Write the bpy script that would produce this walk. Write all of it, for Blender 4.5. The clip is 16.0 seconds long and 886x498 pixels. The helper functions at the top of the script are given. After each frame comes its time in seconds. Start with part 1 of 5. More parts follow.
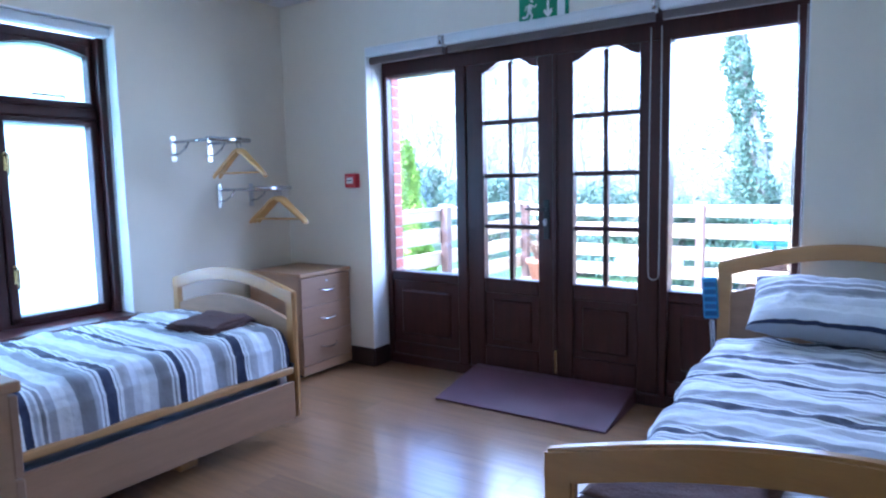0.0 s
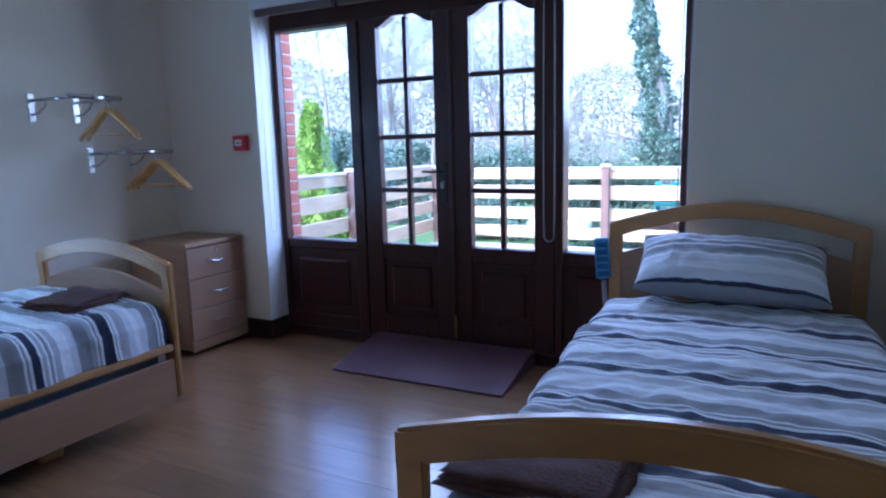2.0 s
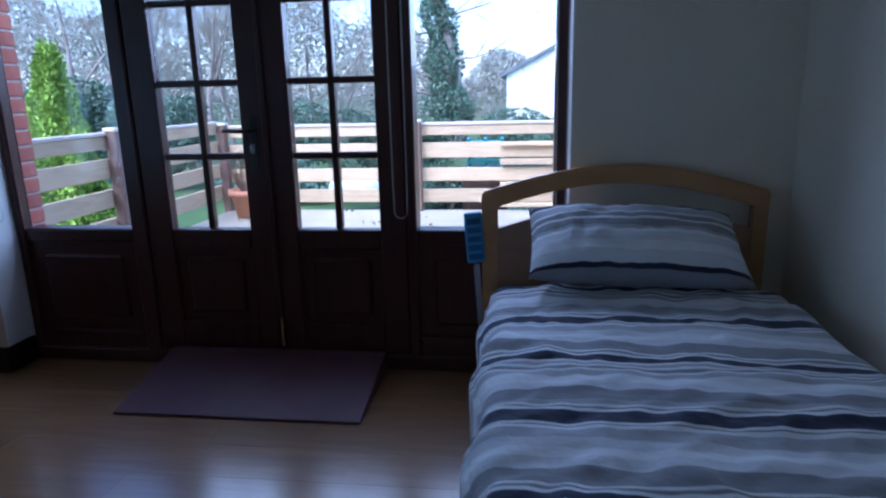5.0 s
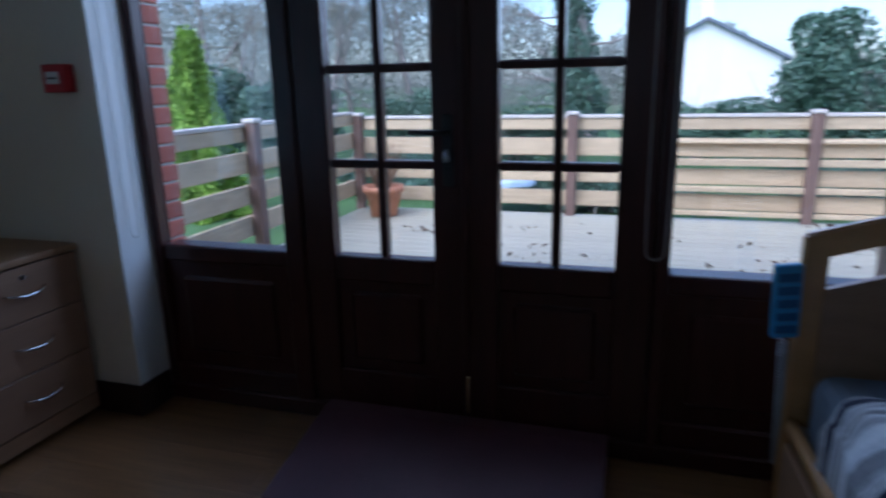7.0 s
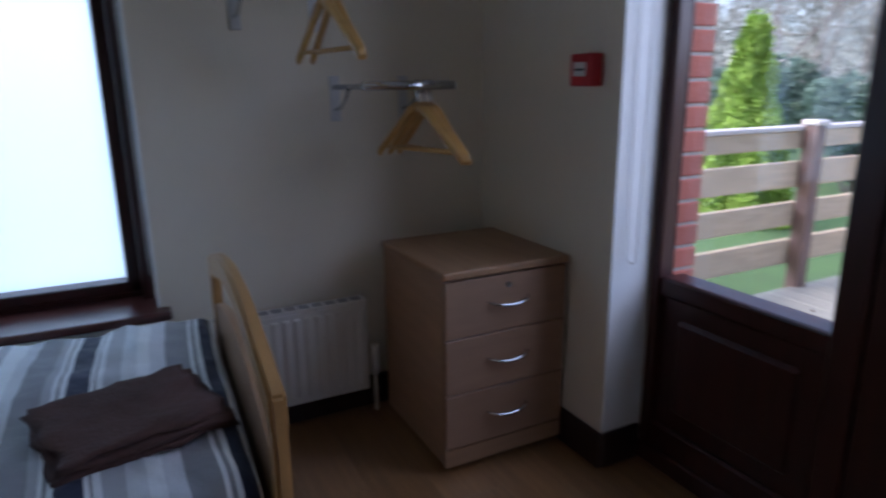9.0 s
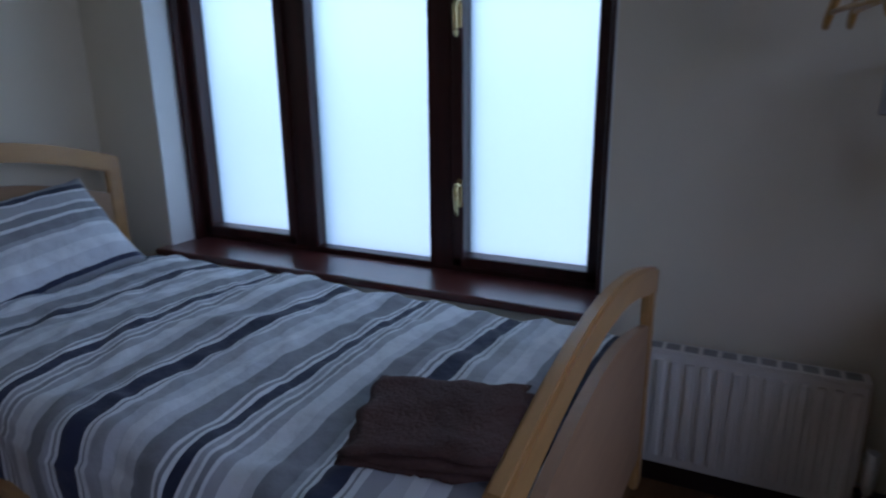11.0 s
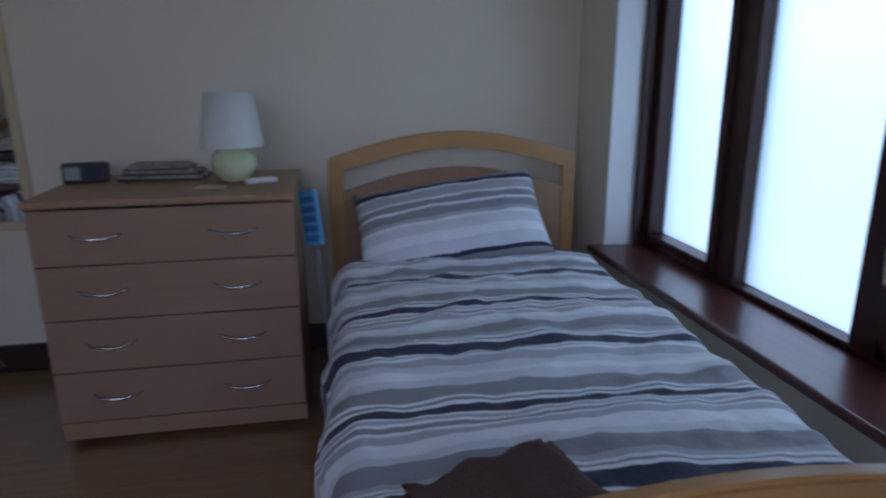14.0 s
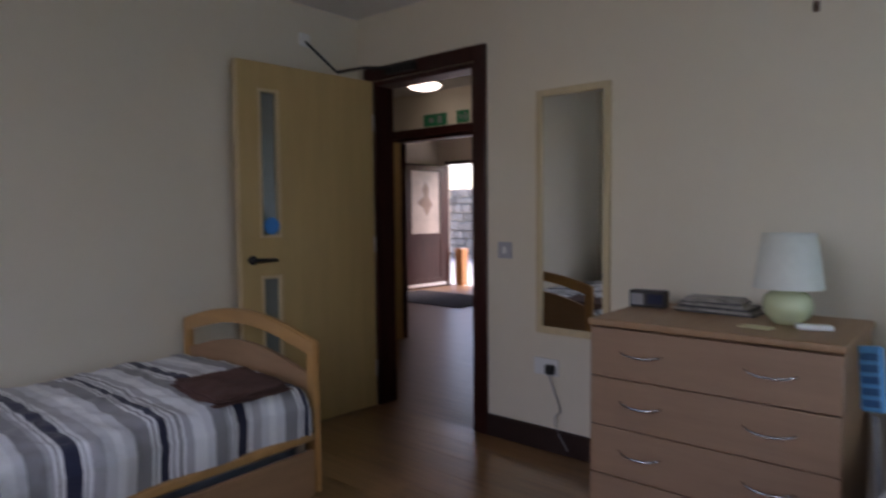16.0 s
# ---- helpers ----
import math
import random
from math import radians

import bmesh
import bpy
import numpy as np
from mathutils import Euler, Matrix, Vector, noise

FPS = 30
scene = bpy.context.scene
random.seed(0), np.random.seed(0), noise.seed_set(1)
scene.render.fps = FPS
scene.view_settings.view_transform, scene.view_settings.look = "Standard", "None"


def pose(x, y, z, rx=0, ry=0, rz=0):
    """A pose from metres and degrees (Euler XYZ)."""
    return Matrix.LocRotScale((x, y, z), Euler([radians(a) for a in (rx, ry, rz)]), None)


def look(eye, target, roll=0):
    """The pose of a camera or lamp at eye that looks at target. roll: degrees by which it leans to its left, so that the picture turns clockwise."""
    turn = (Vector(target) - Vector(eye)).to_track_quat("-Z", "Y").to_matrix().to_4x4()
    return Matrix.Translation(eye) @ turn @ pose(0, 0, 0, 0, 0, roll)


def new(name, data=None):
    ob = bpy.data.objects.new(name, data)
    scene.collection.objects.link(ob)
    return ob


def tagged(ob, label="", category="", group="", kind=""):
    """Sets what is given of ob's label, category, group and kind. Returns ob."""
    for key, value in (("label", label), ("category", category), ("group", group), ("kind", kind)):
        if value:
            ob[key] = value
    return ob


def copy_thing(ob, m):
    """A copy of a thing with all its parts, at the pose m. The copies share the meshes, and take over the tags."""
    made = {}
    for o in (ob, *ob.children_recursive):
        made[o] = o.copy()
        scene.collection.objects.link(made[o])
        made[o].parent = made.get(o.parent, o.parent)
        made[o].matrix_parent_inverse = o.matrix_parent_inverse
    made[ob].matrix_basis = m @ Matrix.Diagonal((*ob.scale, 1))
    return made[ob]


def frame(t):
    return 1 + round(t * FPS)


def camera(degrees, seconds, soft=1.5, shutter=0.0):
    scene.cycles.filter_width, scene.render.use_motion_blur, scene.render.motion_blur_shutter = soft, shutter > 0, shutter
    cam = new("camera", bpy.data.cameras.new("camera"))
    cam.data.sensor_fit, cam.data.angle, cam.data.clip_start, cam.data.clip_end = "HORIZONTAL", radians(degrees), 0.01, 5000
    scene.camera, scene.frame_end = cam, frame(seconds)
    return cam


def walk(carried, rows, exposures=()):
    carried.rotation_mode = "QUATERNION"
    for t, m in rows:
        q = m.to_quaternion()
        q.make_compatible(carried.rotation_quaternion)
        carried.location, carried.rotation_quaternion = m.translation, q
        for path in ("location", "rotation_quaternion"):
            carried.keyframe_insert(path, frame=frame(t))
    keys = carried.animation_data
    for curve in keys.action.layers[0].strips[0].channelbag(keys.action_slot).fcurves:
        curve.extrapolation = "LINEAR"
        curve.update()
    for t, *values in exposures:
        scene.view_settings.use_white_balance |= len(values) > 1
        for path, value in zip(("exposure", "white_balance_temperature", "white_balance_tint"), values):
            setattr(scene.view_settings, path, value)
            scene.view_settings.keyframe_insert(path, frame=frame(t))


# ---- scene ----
cam = camera(69.7, 16.0, soft=2.2, shutter=0.5)
PATH = [
    (0, (3.599, -3.489, 1.248), (2.498, -1.833, 1.038), -1.2),
    (0.5, (3.616, -3.446, 1.236), (2.568, -1.76, 0.99), -1.3),
    (1, (3.634, -3.408, 1.23), (2.647, -1.691, 0.953), -1.4),
    (1.5, (3.66, -3.368, 1.224), (2.732, -1.623, 0.923), -1.5),
    (2, (3.665, -3.307, 1.225), (2.778, -1.544, 0.902), -1.5),
    (2.5, (3.644, -3.221, 1.223), (2.781, -1.45, 0.877), -1.6),
    (3, (3.605, -3.089, 1.205), (2.805, -1.292, 0.846), -1.5),
    (3.5, (3.556, -3.001, 1.176), (2.921, -1.141, 0.808), -1.7),
    (6, (2.871, -2.358, 1.226), (2.691, -0.433, 0.714), -0.9),
    (6.5, (2.727, -2.172, 1.203), (2.447, -0.258, 0.696), -1.1),
    (7, (2.623, -2.019, 1.221), (2.057, -0.167, 0.721), -1.2),
    (7.5, (2.536, -1.889, 1.217), (1.618, -0.185, 0.717), -1.1),
    (8, (2.421, -1.763, 1.217), (1.204, -0.256, 0.72), -0.9),
    (8.5, (2.33, -1.656, 1.23), (0.865, -0.387, 0.736), -0.8),
    (9, (2.268, -1.511, 1.231), (0.542, -0.633, 0.73), -0.6),
    (9.5, (2.226, -1.406, 1.226), (0.329, -1.002, 0.735), -0.3),
    (12, (1.63, -0.898, 1.21), (0.335, -2.312, 0.639), -1.0),
    (12.5, (1.526, -0.834, 1.2), (0.482, -2.441, 0.626), -0.7),
    (13, (1.378, -0.792, 1.197), (0.535, -2.509, 0.612), -0.6),
    (13.5, (1.282, -0.788, 1.212), (0.645, -2.592, 0.629), -0.5),
    (14, (1.19, -0.783, 1.224), (0.856, -2.683, 0.697), -0.4),
    (14.5, (1.101, -0.759, 1.225), (1.174, -2.711, 0.797), -0.4),
    (15, (1.021, -0.732, 1.278), (1.591, -2.617, 0.928), -0.8),
    (15.5, (1.007, -0.746, 1.264), (2.011, -2.461, 1.037), -0.7),
    (16, (1.007, -0.756, 1.256), (2.311, -2.268, 1.139), -0.5),
]
walk(cam, [(t, look(eye, target, roll)) for t, eye, target, roll in PATH], exposures=[
    (0.0, 3.8, 4700, 22), (1.0, 3.2, 4700, 23), (2.0, 2.75, 4700, 24), (3.5, 2.15, 4750, 25), (6.0, 1.35, 4800, 17), (7.0, 1.05, 4950, 15),
    (8.0, 1.3, 5450, 20), (9.0, 1.75, 5700, 26), (9.7, 1.85, 5600, 26), (12.0, 0.9, 5650, 27), (13.5, 1.35, 5750, 28), (14.5, 1.75, 6000, 30), (15.0, 1.85, 6250, 30), (16.0, 2.05, 6900, 30)])

# ---- world and lights ----
world = bpy.data.worlds.new("overcast_sky")
scene.world = world
world.use_nodes = True
wn = world.node_tree
sky = wn.nodes.new("ShaderNodeTexSky")
sky.sky_type = "NISHITA"
sky.sun_disc = False
sky.sun_elevation = radians(50)
sky.sun_rotation = radians(205)
sky.air_density = 1.0
sky.dust_density = 2.0
sky.ozone_density = 1.0
wn.links.new(sky.outputs[0], wn.nodes["Background"].inputs[0])
wn.nodes["Background"].inputs[1].default_value = 0.15

sun_data = bpy.data.lights.new("sun", "SUN")
sun_data.energy = 1.5
sun_data.angle = radians(60)
sun_data.color = (1.0, 0.97, 0.92)
sun = new("sun", sun_data)
sun.matrix_world = look((-4, -8, 11), (0, 0, 0))


def area(name, eye, target, w, h, power, colour):
    d = bpy.data.lights.new(name, "AREA")
    d.shape, d.size, d.size_y, d.energy, d.color = "RECTANGLE", w, h, power, colour
    ob = new(name, d)
    ob.matrix_world = look(eye, target)
    return ob


# open sky before the glazed openings
area("daylight_french_window", (2.1, 0.75, 1.9), (2.1, -1.9, 0.0), 2.4, 1.3, 10.0, (0.80, 0.90, 1.0))
area("daylight_west_window", (-1.6, -2.34, 3.1), (0.6, -2.34, 0.6), 2.6, 1.8, 46.0, (0.72, 0.90, 1.0))

# ---- materials ----


def mat(name, colour, rough=0.5, metal=0.0, vary=0.12, scale=8.0, bump=0.0, bump_scale=60.0, stretch=(1, 1, 1), spec=0.5, coat=0.0, island=0.0):
    """Base colour with variation at two scales, and fine relief."""
    m = bpy.data.materials.new(name)
    m.use_nodes = True
    nt = m.node_tree
    b = nt.nodes["Principled BSDF"]
    b.inputs["Roughness"].default_value = rough
    b.inputs["Metallic"].default_value = metal
    b.inputs["Specular IOR Level"].default_value = spec
    b.inputs["Coat Weight"].default_value = coat
    b.inputs["Coat Roughness"].default_value = 0.2
    tc = nt.nodes.new("ShaderNodeTexCoord")
    mp = nt.nodes.new("ShaderNodeMapping")
    mp.inputs["Scale"].default_value = stretch
    nt.links.new(tc.outputs["Object"], mp.inputs[0])
    n1 = nt.nodes.new("ShaderNodeTexNoise")
    n1.inputs["Scale"].default_value = scale
    n1.inputs["Detail"].default_value = 6
    n2 = nt.nodes.new("ShaderNodeTexNoise")
    n2.inputs["Scale"].default_value = scale * 9
    n2.inputs["Detail"].default_value = 3
    for n in (n1, n2):
        nt.links.new(mp.outputs[0], n.inputs["Vector"])
    mix = nt.nodes.new("ShaderNodeMath")
    mix.operation = "MULTIPLY_ADD"
    mix.inputs[1].default_value = 0.35
    nt.links.new(n2.outputs[0], mix.inputs[0])
    nt.links.new(n1.outputs[0], mix.inputs[2])
    ramp = nt.nodes.new("ShaderNodeMapRange")
    ramp.inputs[1].default_value, ramp.inputs[2].default_value = 0.35, 1.0
    ramp.inputs[3].default_value, ramp.inputs[4].default_value = 1 - vary, 1 + vary
    nt.links.new(mix.outputs[0], ramp.inputs[0])
    last = ramp.outputs[0]
    if island:
        oi = nt.nodes.new("ShaderNodeObjectInfo")
        r2 = nt.nodes.new("ShaderNodeMapRange")
        r2.inputs[3].default_value, r2.inputs[4].default_value = 1 - island, 1 + island
        nt.links.new(oi.outputs["Random"], r2.inputs[0])
        mu = nt.nodes.new("ShaderNodeMath")
        mu.operation = "MULTIPLY"
        nt.links.new(last, mu.inputs[0])
        nt.links.new(r2.outputs[0], mu.inputs[1])
        last = mu.outputs[0]
    vm = nt.nodes.new("ShaderNodeVectorMath")
    vm.operation = "SCALE"
    vm.inputs[0].default_value = colour
    nt.links.new(last, vm.inputs["Scale"])
    nt.links.new(vm.outputs[0], b.inputs["Base Color"])
    if bump:
        n3 = nt.nodes.new("ShaderNodeTexNoise")
        n3.inputs["Scale"].default_value = bump_scale
        n3.inputs["Detail"].default_value = 4
        nt.links.new(mp.outputs[0], n3.inputs["Vector"])
        bp = nt.nodes.new("ShaderNodeBump")
        bp.inputs["Strength"].default_value = bump
        bp.inputs["Distance"].default_value = 0.01
        nt.links.new(n3.outputs[0], bp.inputs["Height"])
        nt.links.new(bp.outputs[0], b.inputs["Normal"])
    return m


def striped(name, axis, period, stops, offset=0.0, rough=0.85, weave=0.85):
    """Printed cotton: bands across one object axis, with a weave."""
    m = bpy.data.materials.new(name)
    m.use_nodes = True
    nt = m.node_tree
    b = nt.nodes["Principled BSDF"]
    b.inputs["Roughness"].default_value = rough
    b.inputs["Sheen Weight"].default_value = 0.15
    tc = nt.nodes.new("ShaderNodeTexCoord")
    sep = nt.nodes.new("ShaderNodeSeparateXYZ")
    nt.links.new(tc.outputs["UV"], sep.inputs[0])
    ns = nt.nodes.new("ShaderNodeTexNoise")
    ns.inputs["Scale"].default_value = 3.0
    nt.links.new(tc.outputs["Object"], ns.inputs["Vector"])
    add = nt.nodes.new("ShaderNodeMath")
    add.operation = "MULTIPLY_ADD"
    add.inputs[1].default_value = 0.02
    nt.links.new(ns.outputs[0], add.inputs[0])
    nt.links.new(sep.outputs[axis], add.inputs[2])
    mu = nt.nodes.new("ShaderNodeMath")
    mu.operation = "MULTIPLY_ADD"
    mu.inputs[1].default_value = 1 / period
    mu.inputs[2].default_value = offset
    nt.links.new(add.outputs[0], mu.inputs[0])
    fr = nt.nodes.new("ShaderNodeMath")
    fr.operation = "FRACT"
    nt.links.new(mu.outputs[0], fr.inputs[0])
    cr = nt.nodes.new("ShaderNodeValToRGB")
    cr.color_ramp.interpolation = "CONSTANT"
    el = cr.color_ramp.elements
    el.remove(el[0])
    el[0].position, el[0].color = stops[0][0], (*stops[0][1], 1)
    for p, c in stops[1:]:
        e = el.new(p)
        e.color = (*c, 1)
    nt.links.new(fr.outputs[0], cr.inputs[0])
    fine = nt.nodes.new("ShaderNodeTexNoise")
    fine.inputs["Scale"].default_value = 5
    fine.inputs["Detail"].default_value = 8
    nt.links.new(tc.outputs["Object"], fine.inputs["Vector"])
    mr = nt.nodes.new("ShaderNodeMapRange")
    mr.inputs[3].default_value, mr.inputs[4].default_value = 0.8, 1.2
    nt.links.new(fine.outputs[0], mr.inputs[0])
    vm = nt.nodes.new("ShaderNodeVectorMath")
    vm.operation = "SCALE"
    nt.links.new(cr.outputs[0], vm.inputs[0])
    nt.links.new(mr.outputs[0], vm.inputs["Scale"])
    nt.links.new(vm.outputs[0], b.inputs["Base Color"])
    wv = nt.nodes.new("ShaderNodeTexNoise")
    wv.inputs["Scale"].default_value = 15
    wv.inputs["Detail"].default_value = 6
    nt.links.new(tc.outputs["Object"], wv.inputs["Vector"])
    bp = nt.nodes.new("ShaderNodeBump")
    bp.inputs["Strength"].default_value = weave
    bp.inputs["Distance"].default_value = 0.012
    nt.links.new(wv.outputs[0], bp.inputs["Height"])
    nt.links.new(bp.outputs[0], b.inputs["Normal"])
    return m


def glass_mat(name, tint=(1, 1, 1), gloss=0.08):
    m = bpy.data.materials.new(name)
    m.use_nodes = True
    nt = m.node_tree
    nt.nodes.remove(nt.nodes["Principled BSDF"])
    tr = nt.nodes.new("ShaderNodeBsdfTransparent")
    tr.inputs[0].default_value = (*tint, 1)
    gl = nt.nodes.new("ShaderNodeBsdfGlossy")
    gl.inputs["Roughness"].default_value = 0.02
    mx = nt.nodes.new("ShaderNodeMixShader")
    lw = nt.nodes.new("ShaderNodeLayerWeight")
    lw.inputs[0].default_value = 0.5
    pw = nt.nodes.new("ShaderNodeMath")
    pw.operation = "POWER"
    pw.inputs[1].default_value = 4.0
    nt.links.new(lw.outputs["Facing"], pw.inputs[0])
    ma = nt.nodes.new("ShaderNodeMath")
    ma.operation = "MULTIPLY_ADD"
    ma.inputs[1].default_value, ma.inputs[2].default_value = 0.8, gloss * 0.4
    nt.links.new(pw.outputs[0], ma.inputs[0])
    nt.links.new(ma.outputs[0], mx.inputs[0])
    nt.links.new(tr.outputs[0], mx.inputs[1])
    nt.links.new(gl.outputs[0], mx.inputs[2])
    nt.links.new(mx.outputs[0], nt.nodes["Material Output"].inputs[0])
    return m


def frosted_mat(name, tint, relief):
    """Obscured glass: scatters the daylight that meets its back."""
    m = bpy.data.materials.new(name)
    m.use_nodes = True
    nt = m.node_tree
    nt.nodes.remove(nt.nodes["Principled BSDF"])
    tl = nt.nodes.new("ShaderNodeBsdfTranslucent")
    tl.inputs[0].default_value = (*tint, 1)
    gl = nt.nodes.new("ShaderNodeBsdfGlossy")
    gl.inputs["Roughness"].default_value = 0.3
    mx = nt.nodes.new("ShaderNodeMixShader")
    mx.inputs[0].default_value = 0.05
    tp = nt.nodes.new("ShaderNodeBsdfTransparent")
    tp.inputs[0].default_value = (0.85, 0.93, 0.96, 1)
    m2 = nt.nodes.new("ShaderNodeMixShader")
    m2.inputs[0].default_value = 0.15
    tc = nt.nodes.new("ShaderNodeTexCoord")
    ns = nt.nodes.new("ShaderNodeTexNoise")
    ns.inputs["Scale"].default_value = 14 if relief > 0.5 else 220
    ns.inputs["Detail"].default_value = 5
    nt.links.new(tc.outputs["Object"], ns.inputs["Vector"])
    bp = nt.nodes.new("ShaderNodeBump")
    bp.inputs["Strength"].default_value = relief
    bp.inputs["Distance"].default_value = 0.02
    nt.links.new(ns.outputs[0], bp.inputs["Height"])
    nt.links.new(bp.outputs[0], tl.inputs["Normal"])
    nt.links.new(bp.outputs[0], gl.inputs["Normal"])
    nt.links.new(tl.outputs[0], mx.inputs[1])
    nt.links.new(gl.outputs[0], mx.inputs[2])
    nt.links.new(mx.outputs[0], m2.inputs[1])
    nt.links.new(tp.outputs[0], m2.inputs[2])
    nt.links.new(m2.outputs[0], nt.nodes["Material Output"].inputs[0])
    return m


def glow_mat(name, colour, strength):
    m = bpy.data.materials.new(name)
    m.use_nodes = True
    b = m.node_tree.nodes["Principled BSDF"]
    b.inputs["Base Color"].default_value = (*colour, 1)
    b.inputs["Emission Color"].default_value = (*colour, 1)
    b.inputs["Emission Strength"].default_value = strength
    return m


PLASTER = mat("cream_wall_paint", (0.77, 0.70, 0.575), 0.75, vary=0.035, scale=1.5, bump=0.06, bump_scale=90)
REVEAL = mat("white_reveal_paint", (0.80, 0.80, 0.79), 0.6, vary=0.03, scale=3, bump=0.05)
CEILING = mat("white_ceiling_paint", (0.78, 0.77, 0.75), 0.85, vary=0.03, scale=2, bump=0.05)
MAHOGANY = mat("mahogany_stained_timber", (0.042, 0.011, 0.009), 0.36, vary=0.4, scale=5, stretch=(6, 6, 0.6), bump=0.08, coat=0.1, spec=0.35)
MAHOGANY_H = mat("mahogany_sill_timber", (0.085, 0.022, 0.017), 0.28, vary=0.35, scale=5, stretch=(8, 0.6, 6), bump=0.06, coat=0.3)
SKIRT = mat("dark_skirting_timber", (0.028, 0.014, 0.012), 0.4, vary=0.3, scale=6, bump=0.05)
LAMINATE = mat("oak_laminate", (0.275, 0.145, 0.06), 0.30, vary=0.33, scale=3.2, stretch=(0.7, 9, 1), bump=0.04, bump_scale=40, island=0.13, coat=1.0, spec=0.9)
# same oak laminate, coloured darker so the hall's dimness is in the base colour
LAM_HALL_DIM = mat("oak_laminate_hall_dimmed", (0.20, 0.11, 0.055), 0.33, vary=0.3, scale=3.2, stretch=(0.7, 9, 1), bump=0.04)
BEECH = mat("beech_board", (0.37, 0.22, 0.125), 0.42, vary=0.14, scale=4, stretch=(1.2, 1.2, 7), bump=0.03)
BEECH_H = mat("beech_board_long_grain", (0.37, 0.215, 0.115), 0.42, vary=0.15, scale=4, stretch=(7, 0.8, 7), bump=0.03)
BEECH_SOLID = mat("solid_beech_varnished", (0.50, 0.275, 0.10), 0.32, vary=0.14, scale=4, stretch=(1, 5, 5), bump=0.03, coat=0.2)
BEECH_X = mat("beech_drawer_front", (0.34, 0.205, 0.13), 0.45, vary=0.10, scale=3, stretch=(1.0, 1.0, 9), bump=0.02)
OAK_DOOR = mat("pale_oak_veneer", (0.56, 0.39, 0.17), 0.4, vary=0.10, scale=3, stretch=(5, 5, 0.5), bump=0.02)
OAK_BEAD = mat("pale_oak_bead", (0.66, 0.52, 0.30), 0.45, vary=0.08, scale=5, stretch=(5, 5, 0.5))
PINE_MIRROR = mat("pale_pine_moulding", (0.62, 0.50, 0.31), 0.45, vary=0.1, scale=5, stretch=(5, 5, 0.6))
CHROME = mat("polished_chrome", (0.55, 0.56, 0.58), 0.10, 1.0, vary=0.05, scale=30)
STEEL = mat("brushed_steel", (0.6, 0.6, 0.6), 0.3, 1.0, vary=0.08, scale=40)
BRASS = mat("polished_brass", (0.75, 0.58, 0.28), 0.22, 1.0, vary=0.08, scale=40)
BLACK = mat("black_plastic", (0.012, 0.012, 0.013), 0.4, vary=0.2, scale=20)
WHITE_PL = mat("white_plastic", (0.78, 0.78, 0.76), 0.35, vary=0.04, scale=20)
RED = mat("red_plastic", (0.50, 0.025, 0.03), 0.35, vary=0.08, scale=20)
GREEN = mat("green_sign_plastic", (0.012, 0.22, 0.10), 0.4, vary=0.05, scale=10)
BLUE_PL = mat("blue_keypad_plastic", (0.08, 0.33, 0.62), 0.4, vary=0.06, scale=20)
BLUE_DK = mat("blue_keypad_buttons", (0.03, 0.13, 0.30), 0.4, vary=0.06, scale=20)
BLUE_SIGN = mat("blue_disc_sticker", (0.03, 0.25, 0.66), 0.4, vary=0.05, scale=20)
GREY_BASE = mat("grey_blue_mattress_cover", (0.20, 0.24, 0.30), 0.7, vary=0.1, scale=10, bump=0.1)
THROW = mat("brown_fleece", (0.10, 0.050, 0.042), 0.95, vary=0.3, scale=14, bump=0.5, bump_scale=120)
RAMP = mat("brown_rubber_ramp", (0.115, 0.048, 0.06), 0.4, vary=0.22, scale=5, bump=0.25, bump_scale=150)
RAD = mat("white_radiator_enamel", (0.78, 0.77, 0.73), 0.35, vary=0.03, scale=10)
SHADE = mat("white_lamp_shade_fabric", (0.74, 0.76, 0.70), 0.85, vary=0.05, scale=30, bump=0.1, bump_scale=200)
CERAMIC = mat("pale_green_ceramic", (0.62, 0.68, 0.42), 0.15, vary=0.06, scale=8, coat=0.5)
PAPER = mat("paper_prints", (0.35, 0.33, 0.30), 0.7, vary=0.9, scale=26, stretch=(1, 3, 3))
PAPER_DK = mat("dark_paper_prints", (0.08, 0.08, 0.09), 0.6, vary=0.9, scale=30)
CARD = mat("pale_card", (0.72, 0.66, 0.42), 0.6, vary=0.1, scale=20)
BLIND = mat("white_blind_cassette", (0.72, 0.72, 0.71), 0.45, vary=0.04, scale=10)
BLIND_FAB = mat("grey_brown_blind_fabric", (0.14, 0.11, 0.10), 0.9, vary=0.1, scale=60)
BRICK = mat("red_brick", (0.36, 0.105, 0.07), 0.85, vary=0.25, scale=18, bump=0.4, bump_scale=120, island=0.15)
MORTAR = mat("grey_mortar", (0.42, 0.39, 0.35), 0.9, vary=0.15, scale=30, bump=0.3)
DECK = mat("wet_weathered_decking", (0.42, 0.39, 0.29), 0.42, vary=0.22, scale=4, stretch=(0.6, 6, 1), bump=0.15, island=0.07)
RAILWOOD = mat("treated_pine_rail", (0.52, 0.40, 0.25), 0.75, vary=0.2, scale=4, stretch=(1, 1, 8), bump=0.15, island=0.1)
CAPWOOD = mat("pale_weathered_cap_rail", (0.55, 0.50, 0.44), 0.7, vary=0.15, scale=5, bump=0.1)
POSTWOOD = mat("brown_stained_post", (0.17, 0.105, 0.08), 0.75, vary=0.3, scale=6, stretch=(5, 5, 0.7), bump=0.2)
LEAFDEAD = mat("dead_leaves", (0.10, 0.065, 0.04), 0.9, vary=0.4, scale=10)
GRASS = mat("winter_lawn", (0.055, 0.11, 0.028), 0.9, vary=0.45, scale=0.6, bump=0.6, bump_scale=30)
